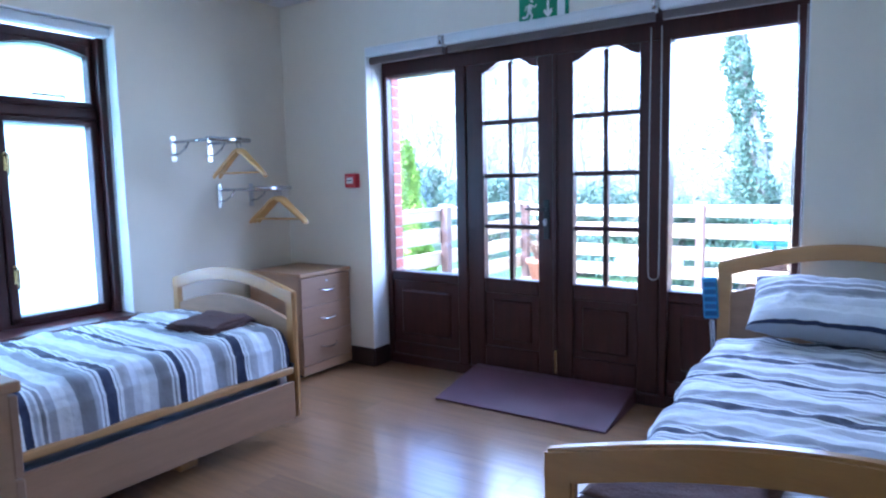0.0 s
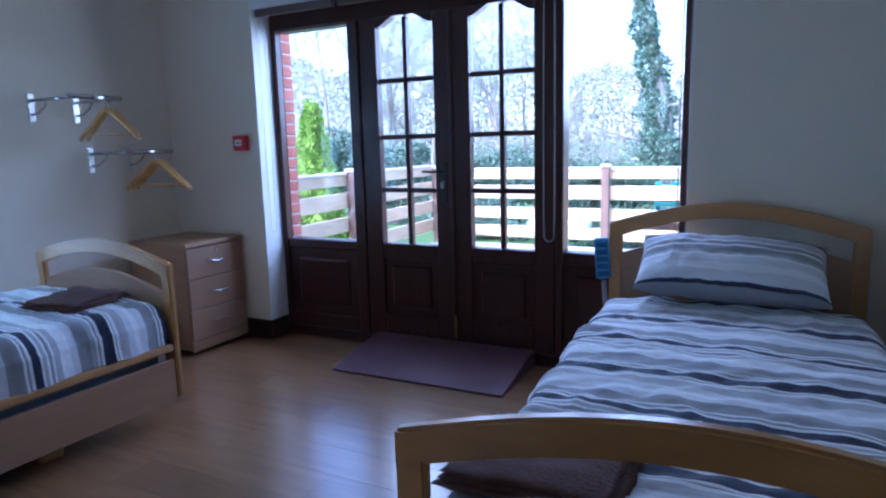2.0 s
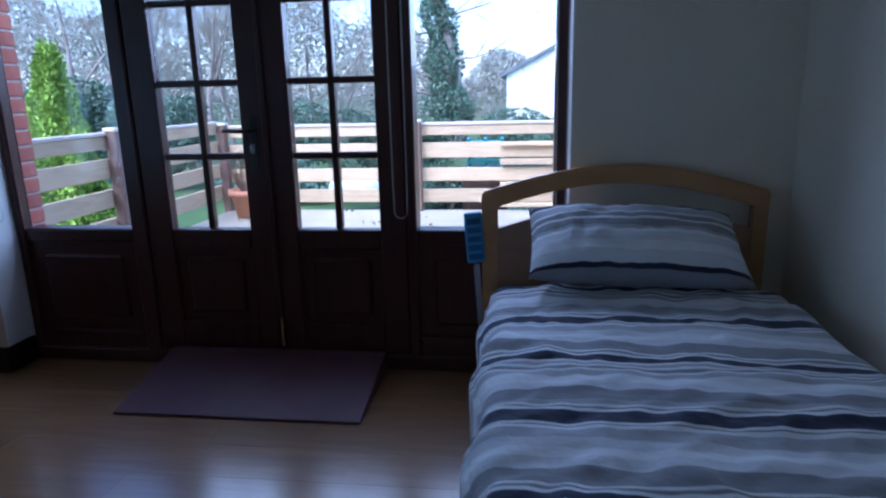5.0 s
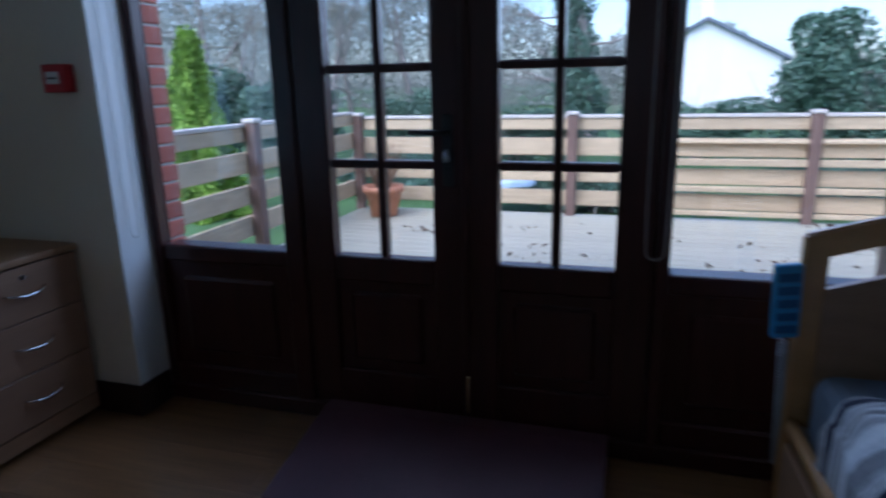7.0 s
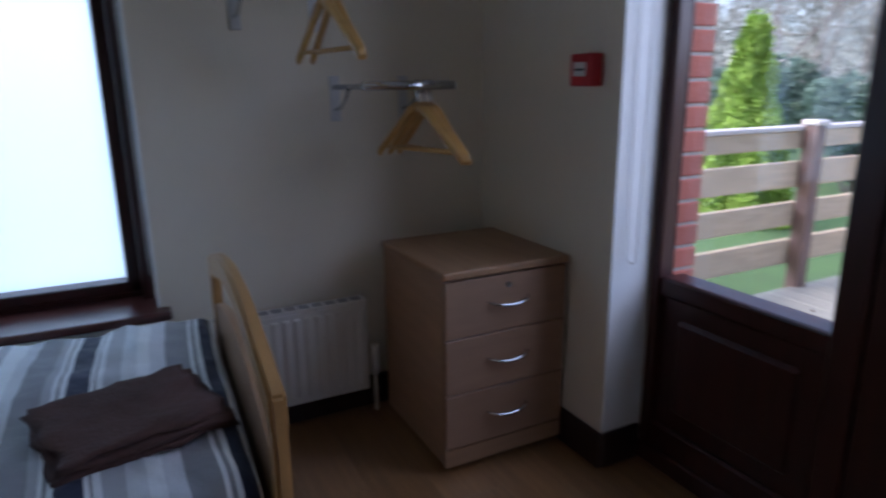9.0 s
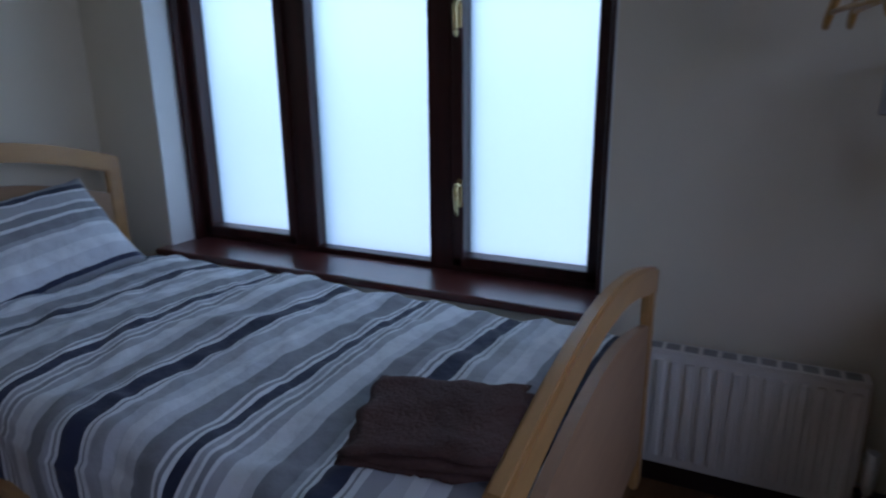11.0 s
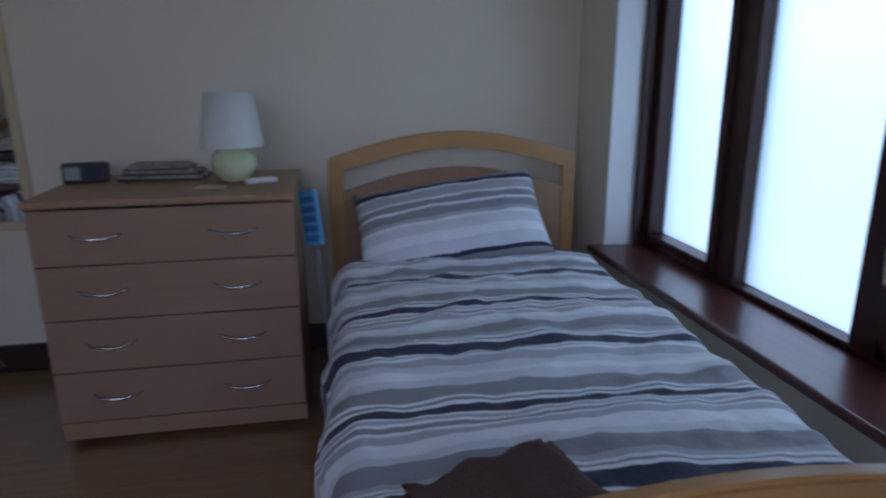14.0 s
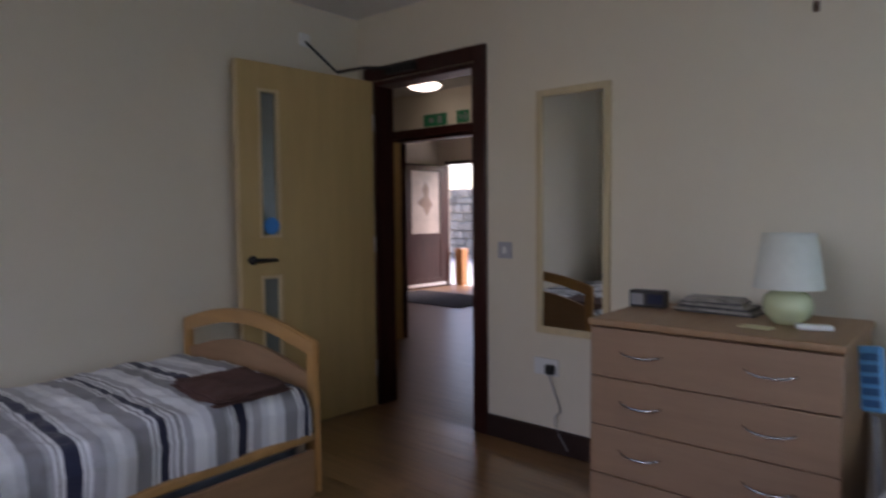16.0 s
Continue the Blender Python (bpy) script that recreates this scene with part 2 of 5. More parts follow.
TERRA = mat("terracotta", (0.46, 0.20, 0.11), 0.75, vary=0.15, scale=12, bump=0.1)
BARK = mat("grey_brown_bark", (0.24, 0.21, 0.185), 0.95, vary=0.3, scale=6, bump=0.5, bump_scale=40)
TWIG = mat("bare_grey_twigs", (0.27, 0.255, 0.21), 0.95, vary=0.3, scale=2)
# twig grey shifted paler and cooler: distance haze painted into the colour
WOOD_HAZED = mat("haze_tinted_winter_wood", (0.27, 0.285, 0.25), 0.95, vary=0.35, scale=0.4)
IVY = mat("dark_ivy_leaves", (0.085, 0.15, 0.10), 0.5, vary=0.5, scale=3)
CONIFER = mat("yellow_green_conifer", (0.23, 0.36, 0.045), 0.8, vary=0.4, scale=5)
SHRUB = mat("blue_green_shrub_leaves", (0.075, 0.13, 0.085), 0.55, vary=0.5, scale=2)
RENDERWALL = mat("white_painted_render", (0.82, 0.82, 0.81), 0.85, vary=0.04, scale=2, bump=0.05)
SLATE = mat("grey_slate", (0.13, 0.15, 0.18), 0.6, vary=0.2, scale=4, stretch=(1, 1, 4))
STONE = mat("rubble_stone", (0.34, 0.30, 0.26), 0.9, vary=0.45, scale=4, bump=0.8, bump_scale=12, island=0.25)
PAVING = mat("pale_concrete_paving", (0.48, 0.47, 0.45), 0.9, vary=0.15, scale=3, bump=0.2)
BIN = mat("blue_grey_bin_plastic", (0.12, 0.17, 0.24), 0.5, vary=0.1, scale=5)
ORANGE = mat("orange_timber", (0.45, 0.2, 0.07), 0.6, vary=0.2, scale=6)
HALLMAT = mat("dark_entrance_matting", (0.045, 0.045, 0.055), 0.95, vary=0.3, scale=30, bump=0.4)
GLASS = glass_mat("clear_glass")
FROST = frosted_mat("frosted_glass", (0.62, 0.71, 0.76), 0.05)
FROST2 = frosted_mat("patterned_glass", (0.48, 0.57, 0.57), 0.9)
DOORGLASS = mat("wired_glass_dim", (0.20, 0.22, 0.21), 0.15, vary=0.1, scale=8)
LEADED = mat("etched_door_glass", (0.55, 0.46, 0.40), 0.35, vary=0.25, scale=4)
LEADED_DK = mat("etched_door_motif", (0.30, 0.20, 0.15), 0.4, vary=0.25, scale=8)
MIRROR = mat("silvered_mirror", (0.9, 0.91, 0.9), 0.01, 1.0, vary=0.01)
LAMPGLOW = glow_mat("ceiling_light_diffuser", (1.0, 0.95, 0.82), 0.9)
FLEX = mat("grey_flex", (0.30, 0.30, 0.31), 0.5, vary=0.1, scale=30)
TEAL = mat("turquoise_crate_plastic", (0.08, 0.42, 0.45), 0.5, vary=0.1, scale=8)
PALEBLUE = mat("pale_blue_tarpaulin", (0.50, 0.60, 0.68), 0.5, vary=0.15, scale=5, bump=0.2, bump_scale=8)

NAVY, INK = (0.022, 0.028, 0.065), (0.05, 0.06, 0.11)
WHT, PALE, GREY, MID = (0.82, 0.84, 0.87), (0.67, 0.69, 0.73), (0.28, 0.285, 0.31), (0.45, 0.46, 0.50)
BANDS = [(0.0, NAVY), (0.075, WHT), (0.09, GREY), (0.10, WHT), (0.125, MID), (0.19, PALE), (0.25, WHT), (0.30, PALE), (0.36, GREY),
         (0.46, WHT), (0.475, GREY), (0.49, WHT), (0.51, NAVY), (0.562, WHT), (0.575, MID), (0.60, WHT), (0.615, GREY), (0.64, WHT), (0.655, MID),
         (0.70, WHT), (0.78, PALE), (0.83, GREY), (0.92, MID), (0.95, WHT), (0.965, GREY), (0.98, WHT)]
DUVET = striped("striped_cotton_duvet", 1, 0.58, BANDS)
PBANDS = [(0.0, GREY), (0.10, NAVY), (0.16, WHT), (0.19, MID), (0.30, WHT), (0.33, GREY), (0.40, WHT), (0.43, GREY), (0.52, MID), (0.56, WHT),
          (0.60, PALE), (0.70, WHT), (0.80, PALE), (0.92, NAVY), (0.96, GREY)]
PLATE = mat("grey_switch_plate", (0.42, 0.42, 0.46), 0.35, vary=0.05, scale=20)
PILLOW = striped("striped_cotton_pillowcase", 1, 1.0, PBANDS, 0.0)

# ---- mesh helpers ----


def box(bm, x0, x1, y0, y1, z0, z1, bevel=0.0, seg=1):
    """A box between two corners, its edges rounded."""
    r = bmesh.ops.create_cube(bm, size=1)
    bmesh.ops.scale(bm, vec=(abs(x1 - x0), abs(y1 - y0), abs(z1 - z0)), verts=r["verts"])
    bmesh.ops.translate(bm, vec=((x0 + x1) / 2, (y0 + y1) / 2, (z0 + z1) / 2), verts=r["verts"])
    if bevel:
        edges = {e for v in r["verts"] for e in v.link_edges}
        bmesh.ops.bevel(bm, geom=list(edges), offset=bevel, segments=seg, affect="EDGES", profile=0.5)
    return bm


def tube(bm, pts, radii, sides=8, cap=True):
    """A tube of changing radius along points."""
    pts = [Vector(p) for p in pts]
    if not isinstance(radii, (list, tuple)):
        radii = [radii] * len(pts)
    rings = []
    for i, p in enumerate(pts):
        d = (pts[min(i + 1, len(pts) - 1)] - pts[max(i - 1, 0)]).normalized()
        ref = Vector((0, 0, 1)) if abs(d.z) < 0.9 else Vector((1, 0, 0))
        u = d.cross(ref).normalized()
        v = d.cross(u)
        rings.append([bm.verts.new(p + (u * math.cos(a) + v * math.sin(a)) * radii[i]) for a in (2 * math.pi * k / sides for k in range(sides))])
    for a, b in zip(rings, rings[1:]):
        for k in range(sides):
            f = bm.faces.new((a[k], a[(k + 1) % sides], b[(k + 1) % sides], b[k]))
            f.smooth = True
    if cap:
        bm.faces.new(rings[0][::-1])
        bm.faces.new(rings[-1])
    return bm


def prism(bm, outline, axis, a, b):
    """An outline of (u, v) pairs, extruded along an axis from a to b."""
    def at(u, v, w):
        return {"y": (u, w, v), "x": (w, u, v), "z": (u, v, w)}[axis]
    lo = [bm.verts.new(at(u, v, a)) for u, v in outline]
    hi = [bm.verts.new(at(u, v, b)) for u, v in outline]
    n = len(outline)
    bm.faces.new(lo)
    bm.faces.new(hi[::-1])
    for i in range(n):
        bm.faces.new((lo[i], hi[i], hi[(i + 1) % n], lo[(i + 1) % n]))
    bmesh.ops.recalc_face_normals(bm, faces=bm.faces)
    return bm


def lathe(bm, profile, sides=28):
    """A surface of turning from (radius, height) pairs."""
    rings = [[bm.verts.new((r * math.cos(2 * math.pi * k / sides), r * math.sin(2 * math.pi * k / sides), z)) for k in range(sides)] for r, z in profile]
    for a, b in zip(rings, rings[1:]):
        for k in range(sides):
            bm.faces.new((a[k], a[(k + 1) % sides], b[(k + 1) % sides], b[k])).smooth = True
    return bm


def part(name, bm, material, parent=None, label="", m=None):
    """Links a bmesh as one mesh object under a thing or a part."""
    me = bpy.data.meshes.new(name)
    bm.to_mesh(me)
    bm.free()
    me.materials.append(material)
    ob = new(name, me)
    if parent is not None:
        ob.parent = parent
    if m is not None:
        ob.matrix_basis = m
    if label:
        ob["label"] = label
    return ob


def thing(name, label, category, m=None, group="", kind=""):
    ob = new(name)
    ob.empty_display_size = 0.1
    if m is not None:
        ob.matrix_basis = m
    return tagged(ob, label, category, group, kind)


def B():
    return bmesh.new()


def solid(name, bm, material, label, category, m=None, group="", kind=""):
    return tagged(part(name, bm, material, None, "", m), label, category, group, kind)


def boxes(*rows, bevel=0.0):
    bm = B()
    for r in rows:
        box(bm, *r, bevel=bevel)
    return bm


# ---- the room's shell ----
XW, XE, YN, YS, H = 0.07, 4.17, -0.214, -3.589, 2.5
OX0, OX1, OTOP = 0.84, 3.37, 2.125
solid("wall_north", boxes((-0.27, OX0, YN, 0.028, -0.3, H), (OX1, XE + 0.2, YN, 0.028, -0.3, H), (OX0, OX1, YN, 0.028, OTOP, H)), PLASTER,
      "cream painted plaster wall around the french window", "wall", kind="structure")
WY0, WY1, WZ0, WZ1 = -3.23, -1.442, 0.49, 2.15
solid("wall_west", boxes((-0.27, XW, WY1, YN, -0.3, H), (-0.27, XW, YS, WY0, -0.3, H), (-0.27, XW, WY0, WY1, -0.3, WZ0), (-0.27, XW, WY0, WY1, WZ1, H)), PLASTER,
      "cream painted plaster wall with a frosted window", "wall", kind="structure")
DX0, DX1, DTOP = 3.20, 4.02, 2.085
solid("wall_south", boxes((-0.27, DX0, YS - 0.14, YS, -0.3, H), (DX1, XE + 0.2, YS - 0.14, YS, -0.3, H), (DX0, DX1, YS - 0.14, YS, DTOP, H)), PLASTER,
      "cream painted plaster wall with the doorway", "wall", kind="structure")
solid("wall_east", boxes((XE, XE + 0.2, YS, YN, -0.3, H)), PLASTER, "plain cream painted plaster wall", "wall", kind="structure")
solid("ceiling", boxes((-0.27, XE + 0.2, YS - 0.14, 0.09, H, H + 0.15)), CEILING, "plain white painted ceiling", "ceiling", kind="structure")
solid("reveal_french_window", boxes((OX0, OX0 + 0.006, YN, -0.055, 0.1, OTOP), (OX1 - 0.006, OX1, YN, -0.055, 0, OTOP), (OX0, OX1, YN, -0.055, OTOP - 0.006, OTOP)), REVEAL,
      "white painted window reveal", "reveal", kind="structure")
solid("reveal_west_window", boxes((-0.05, XW, WY0, WY0 + 0.006, WZ0 + 0.03, WZ1), (-0.05, XW, WY1 - 0.006, WY1, WZ0 + 0.03, WZ1), (-0.11, XW, WY0, WY1, WZ1 - 0.006, WZ1)), REVEAL,
      "white painted window reveal", "reveal", kind="structure")


def skirting(name, x0, x1, y0, y1):
    bm = B()
    box(bm, x0, x1, y0, y1, 0, 0.125, 0.006, 2)
    return solid(name, bm, SKIRT, "dark stained timber skirting board", "skirting", kind="structure")


skirting("baseboard_south", XW, DX0 - 0.075, YS, YS + 0.018)
skirting("baseboard_west", XW, XW + 0.018, YS + 0.02, YN - 0.02)
skirting("baseboard_north", XW + 0.02, OX0 + 0.012, YN - 0.018, YN)
skirting("baseboard_reveal", OX0, OX0 + 0.018, YN, -0.06)
skirting("baseboard_north_east", OX1, XE - 0.02, YN - 0.018, YN)
skirting("baseboard_east", XE - 0.018, XE, YS + 0.02, YN - 0.02)

# ---- french window ----


def arch_rail(bm, x0, x1, z_side, z_mid, z_top, y0, y1, n=14):
    out = [(x0, z_top)] + [(x0 + (x1 - x0) * i / n, z_side + (z_mid - z_side) * (0.5 - 0.5 * math.cos(math.pi * min(1, 1.35 * (1 - abs(2 * i / n - 1))))))
                            for i in range(n + 1)] + [(x1, z_top)]
    return prism(bm, out, "y", y0, y1)


fw = thing("window_1", "dark mahogany framed french window with glazed side lights", "window", kind="structure")
Y0, Y1 = -0.055, 0.06
frame_bm = B()
box(frame_bm, OX0 + 0.006, 0.884, Y0, 0.012, 0.0, 2.1, 0.006)
for r in ((1.425, 1.50, 0.0, 2.05), (2.695, 2.738, 0.0, 2.05), (3.312, OX1 - 0.006, 0.0, 2.05)):
    box(frame_bm, r[0], r[1], Y0, Y1, r[2], r[3], 0.006)
box(frame_bm, OX0 + 0.006, OX1 - 0.006, Y0 - 0.002, Y1, 1.953, OTOP - 0.006, 0.006)
box(frame_bm, OX0 + 0.006, OX1 - 0.006, Y0 - 0.006, Y1, 0.0, 0.067, 0.006)
for xa, xb in ((1.48, 1.515), (2.085, 2.112), (2.68, 2.71)):
    box(frame_bm, xa, xb, 0.0165, Y1 - 0.003, 0.06, 1.966)
part("window_frame", frame_bm, MAHOGANY, fw)
for x0, x1 in ((0.884, 1.425), (2.738, 3.312)):
    bm = B()
    box(bm, x0, x1, -0.045, 0.05, 0.58, 0.645, 0.01, 2)
    box(bm, x0, x1, -0.045, 0.05, 0.06, 0.15, 0.008)
    box(bm, x0, x1, -0.028, 0.03, 0.15, 0.58)
    box(bm, x0 + 0.07, x1 - 0.07, -0.042, 0.03, 0.21, 0.52, 0.012)
    box(bm, x0, x1, -0.045, 0.05, 1.945, 1.968, 0.006)
    part("panel", bm, MAHOGANY, fw, "mahogany panel with a raised field")
    g = part("pane", boxes((x0, x1, -0.004, 0.004, 0.64, 1.95)), GLASS, fw, "clear glass pane")
    g.visible_shadow = False


def leaf(x0, x1, gx0, gx1, name):
    ob = thing(name, "dark mahogany glazed french door leaf, closed", "door", kind="structure")
    y0, y1 = -0.045, 0.015
    bm = B()
    box(bm, x0, gx0, y0, y1, 0.065, 1.96, 0.005)
    box(bm, gx1, x1, y0, y1, 0.065, 1.96, 0.005)
    part("stile", bm, MAHOGANY, ob)
    bm = B()
    box(bm, gx0, gx1, y0, y1, 0.065, 0.21, 0.005)
    box(bm, gx0, gx1, y0, y1, 0.55, 0.645, 0.01, 2)
    part("rail", bm, MAHOGANY, ob)
    bm = B()
    box(bm, gx0, gx1, y0 + 0.02, y1 - 0.02, 0.21, 0.55)
    box(bm, gx0 + 0.05, gx1 - 0.05, y0 + 0.004, y1 - 0.02, 0.25, 0.51, 0.012)
    part("panel", bm, MAHOGANY, ob)
    bm = B()
    mid = (gx0 + gx1) / 2
    arch_rail(bm, gx0, gx1, 1.90, 1.957, 1.96, y0, y1)
    part("top_rail", bm, MAHOGANY, ob)
    bm = B()
    box(bm, mid - 0.014, mid + 0.014, y0 + 0.008, y1 - 0.008, 0.645, 1.95, 0.006)
    part("glazing_bar", bm, MAHOGANY, ob)
    for z in (0.966, 1.277, 1.60):
        bm = B()
        box(bm, gx0, gx1, y0 + 0.010, y1 - 0.010, z - 0.014, z + 0.014, 0.006)
        part("glazing_bar", bm, MAHOGANY, ob)
    zs = (0.645, 0.966, 1.277, 1.60, 1.955)
    for i in range(4):
        for xa, xb in ((gx0, mid), (mid, gx1)):
            g = part("pane", boxes((xa, xb, -0.018, -0.012, zs[i], zs[i + 1])), GLASS, ob)
            g.visible_shadow = False
    return ob


leaf_w = leaf(1.503, 2.096, 1.618, 1.988, "door_1")
leaf_e = leaf(2.100, 2.692, 2.207, 2.577, "door_2")
bm = B()
box(bm, 2.085, 2.112, -0.058, -0.045, 0.07, 1.955, 0.005)
part("cover_strip", bm, MAHOGANY, leaf_e)
bm = B()
box(bm, 2.027, 2.062, -0.054, -0.045, 0.90, 1.13, 0.003)
handle = part("door_handle", bm, BLACK, leaf_w, "black lever handle on a back plate")
bm = B()
tube(bm, [(2.045, -0.05, 1.075), (2.045, -0.092, 1.075), (2.03, -0.098, 1.075), (1.93, -0.096, 1.078)], [0.009, 0.009, 0.009, 0.008], 10)
part("lever", bm, BLACK, handle)
bm = B()
box(bm, 2.040, 2.049, -0.075, -0.05, 1.005, 1.02, 0.002)
tube(bm, [(2.046, -0.075, 1.012), (2.05, -0.085, 0.985)], [0.012, 0.010], 8)
part("key", bm, STEEL, handle, "steel key in the lock")
bm = B()
box(bm, 2.097, 2.113, -0.066, -0.058, 0.10, 0.24, 0.004)
part("shoot_bolt", bm, BRASS, leaf_e, "brass flush bolt")

# roller blinds above the french window
for x0, x1 in ((OX0 + 0.01, 1.44), (1.462, 2.70), (2.722, OX1 - 0.008)):
    ob = thing("roller_blind", "white roller blind cassette, blind rolled up", "blind", group="roller blinds over the french window")
    bm = B()
    box(bm, x0, x1, YN - 0.012, YN + 0.07, 2.062, 2.120, 0.012, 3)
    part("cassette", bm, BLIND, ob)
    part("rolled_fabric", boxes((x0 + 0.01, x1 - 0.01, YN + 0.02, YN + 0.05, 2.02, 2.064)), BLIND_FAB, ob, "grey brown blind fabric")
    bm = B()
    tube(bm, [(x1 + 0.002, YN - 0.022, 2.11), (x1 + 0.008, YN - 0.03, 2.09), (x1 + 0.002, YN - 0.022, 2.065)], 0.012, 8)
    part("end_bracket", bm, CHROME, ob)


def chain_loop(name, x, y, z0, z1, w, material, label, r=0.0035):
    bm = B()
    pts = [(x - w, y, z1)] + [(x - w * (1 + 0.15 * math.sin(2.5 * t)), y, z1 + (z0 + w - z1) * t) for t in (0.3, 0.6, 0.9)]
    pts += [(x + w * math.cos(a), y, z0 + w + w * math.sin(a)) for a in [math.pi + math.pi * k / 8 for k in range(9)]]
    pts += [(x + w * (1 + 0.1 * math.sin(2.5 * t)), y, z1 + (z0 + w - z1) * t) for t in (0.9, 0.6, 0.3)] + [(x + w, y, z1)]
    tube(bm, pts, r, 6)
    return solid(name, bm, material, label, "blind cord")


CORD = mat("grey_blind_cord", (0.30, 0.27, 0.26), 0.6, vary=0.1, scale=60)
chain_loop("blind_cord", 2.69, YN + 0.07, 0.715, 2.0, 0.026, CORD, "looped grey blind cord hanging before the door post")
chain_loop("blind_cord", OX0 + 0.035, YN + 0.05, 0.70, 2.0, 0.02, WHITE_PL, "looped white blind cord hanging in the reveal", 0.002)
chain_loop("blind_cord", 3.335, YN + 0.06, 0.75, 2.0, 0.018, CORD, "looped grey blind cord hanging in the reveal")

# ---- west window: three lights with top lights ----
ww = thing("window_2", "mahogany framed window with frosted panes", "window", kind="structure")
GX = -0.16
bm = B()
for y0, y1 in ((WY0 + 0.006, -3.20), (-2.70, -2.607), (-2.108, -2.012), (-1.487, WY1 - 0.006)):
    face = -0.045 if y0 < -3.2 or y1 > -1.46 else -0.105
    box(bm, GX - 0.05, face, y0, y1, WZ0 + 0.03, WZ1 - 0.006, 0.008, 2)
box(bm, GX - 0.05, -0.104, WY0 + 0.006, WY1 - 0.006, 0.50, 0.546, 0.004)
box(bm, GX - 0.05, -0.102, WY0 + 0.006, WY1 - 0.006, 2.045, WZ1 - 0.05, 0.006)
box(bm, GX - 0.05, -0.100, WY0 + 0.006, WY1 - 0.006, 1.64, 1.70, 0.008, 2)
part("window_frame", bm, MAHOGANY, ww)
for i, (y0, y1, sash) in enumerate(((-3.20, -2.70, True), (-2.607, -2.108, False), (-2.012, -1.487, True))):
    e = 0.044 if sash else 0.0
    if sash:
        bm = B()
        box(bm, GX - 0.03, -0.092, y0, y0 + e, 0.543, 1.64, 0.007, 2)
        box(bm, GX - 0.03, -0.092, y1 - e, y1, 0.543, 1.64, 0.007, 2)
        box(bm, GX - 0.03, -0.092, y0, y1, 0.543, 0.583, 0.007, 2)
        box(bm, GX - 0.03, -0.092, y0, y1, 1.605, 1.64, 0.007, 2)
        s = part("sash", bm, MAHOGANY, ww)
        for z in (0.81, 1.40) if i == 2 else ():
            yh = y0 + 0.032 if i == 2 else y1 - 0.02
            bm = B()
            box(bm, -0.093, -0.085, yh - 0.009, yh + 0.009, z - 0.05, z + 0.05, 0.003)
            tube(bm, [(-0.088, yh, z + 0.03), (-0.062, yh, z + 0.033), (-0.056, yh, z + 0.015), (-0.060, yh, z - 0.055), (-0.066, yh, z - 0.075)], [0.009, 0.009, 0.009, 0.0075, 0.006], 10)
            part("window_handle", bm, BRASS, s, "brass espagnolette handle")
    g = part("pane", boxes((GX - 0.003, GX + 0.003, y0 + e, y1 - e, 0.545 + e * 0.9, 1.64 - e * 0.8)), FROST, ww, "evenly frosted glass pane")
    # top light with an arched head
    bm = B()
    n = 12
    out = [(y0, 2.05)] + [(y0 + (y1 - y0) * k / n, 1.985 + 0.05 * math.sin(math.pi * k / n)) for k in range(n + 1)] + [(y1, 2.05)]
    prism(bm, out, "x", GX - 0.03, -0.105)
    box(bm, GX - 0.03, -0.095, y0, y0 + 0.03, 1.70, 2.045, 0.005)
    box(bm, GX - 0.03, -0.095, y1 - 0.03, y1, 1.70, 2.045, 0.005)
    box(bm, GX - 0.03, -0.095, y0, y1, 1.70, 1.735, 0.005)
    tl = part("top_light", bm, MAHOGANY, ww)
    part("pane", boxes((GX - 0.003, GX + 0.003, y0 + 0.02, y1 - 0.02, 1.73, 2.04)), FROST2, ww, "rippled obscure glass pane")
    ym = (y0 + y1) / 2
    bm = B()
    tube(bm, [(-0.09, ym - 0.09, 1.745), (-0.075, ym - 0.08, 1.755), (-0.075, ym + 0.08, 1.755), (-0.09, ym + 0.09, 1.745)], 0.006, 8)
    part("window_stay", bm, BRASS, tl)
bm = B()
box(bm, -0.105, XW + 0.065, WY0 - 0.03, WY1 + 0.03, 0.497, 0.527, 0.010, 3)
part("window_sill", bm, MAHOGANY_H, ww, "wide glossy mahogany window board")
ob = thing("roller_blind", "white roller blind cassette over the frosted window", "blind")
bm = B()
box(bm, -0.04, 0.04, WY0 + 0.01, WY1 - 0.01, 2.09, 2.142, 0.012, 3)
part("cassette", bm, BLIND, ob)
bm = B()
tube(bm, [(-0.005, WY1 - 0.016, 2.09), (-0.005, WY1 - 0.018, 0.68), (-0.02, WY1 - 0.016, 0.62), (-0.035, WY1 - 0.012, 0.68), (-0.035, WY1 - 0.012, 2.09)], 0.003, 6)
part("cord", bm, CORD, ob)

# ---- doorway and open door ----
dw = thing("door_frame", "dark mahogany door frame with moulded architrave", "door frame", kind="structure")
for x0, x1, z0, z1 in ((DX0 - 0.08, DX0, 0, DTOP + 0.085), (DX1, DX1 + 0.08, 0, DTOP + 0.085)):
    bm = B()
    box(bm, x0, x1, YS, YS + 0.022, z0, z1, 0.006, 2)
    part("architrave", bm, MAHOGANY, dw)
bm = B()
box(bm, DX0, DX1, YS, YS + 0.022, DTOP, DTOP + 0.085, 0.006, 2)
part("architrave", bm, MAHOGANY, dw)
part("lining", boxes((DX0, DX0 + 0.03, YS - 0.14, YS - 0.001, 0, DTOP), (DX1 - 0.03, DX1, YS - 0.14, YS - 0.001, 0, DTOP), (DX0 + 0.03, DX1 - 0.03, YS - 0.14, YS - 0.001, DTOP - 0.03, DTOP)), MAHOGANY, dw)

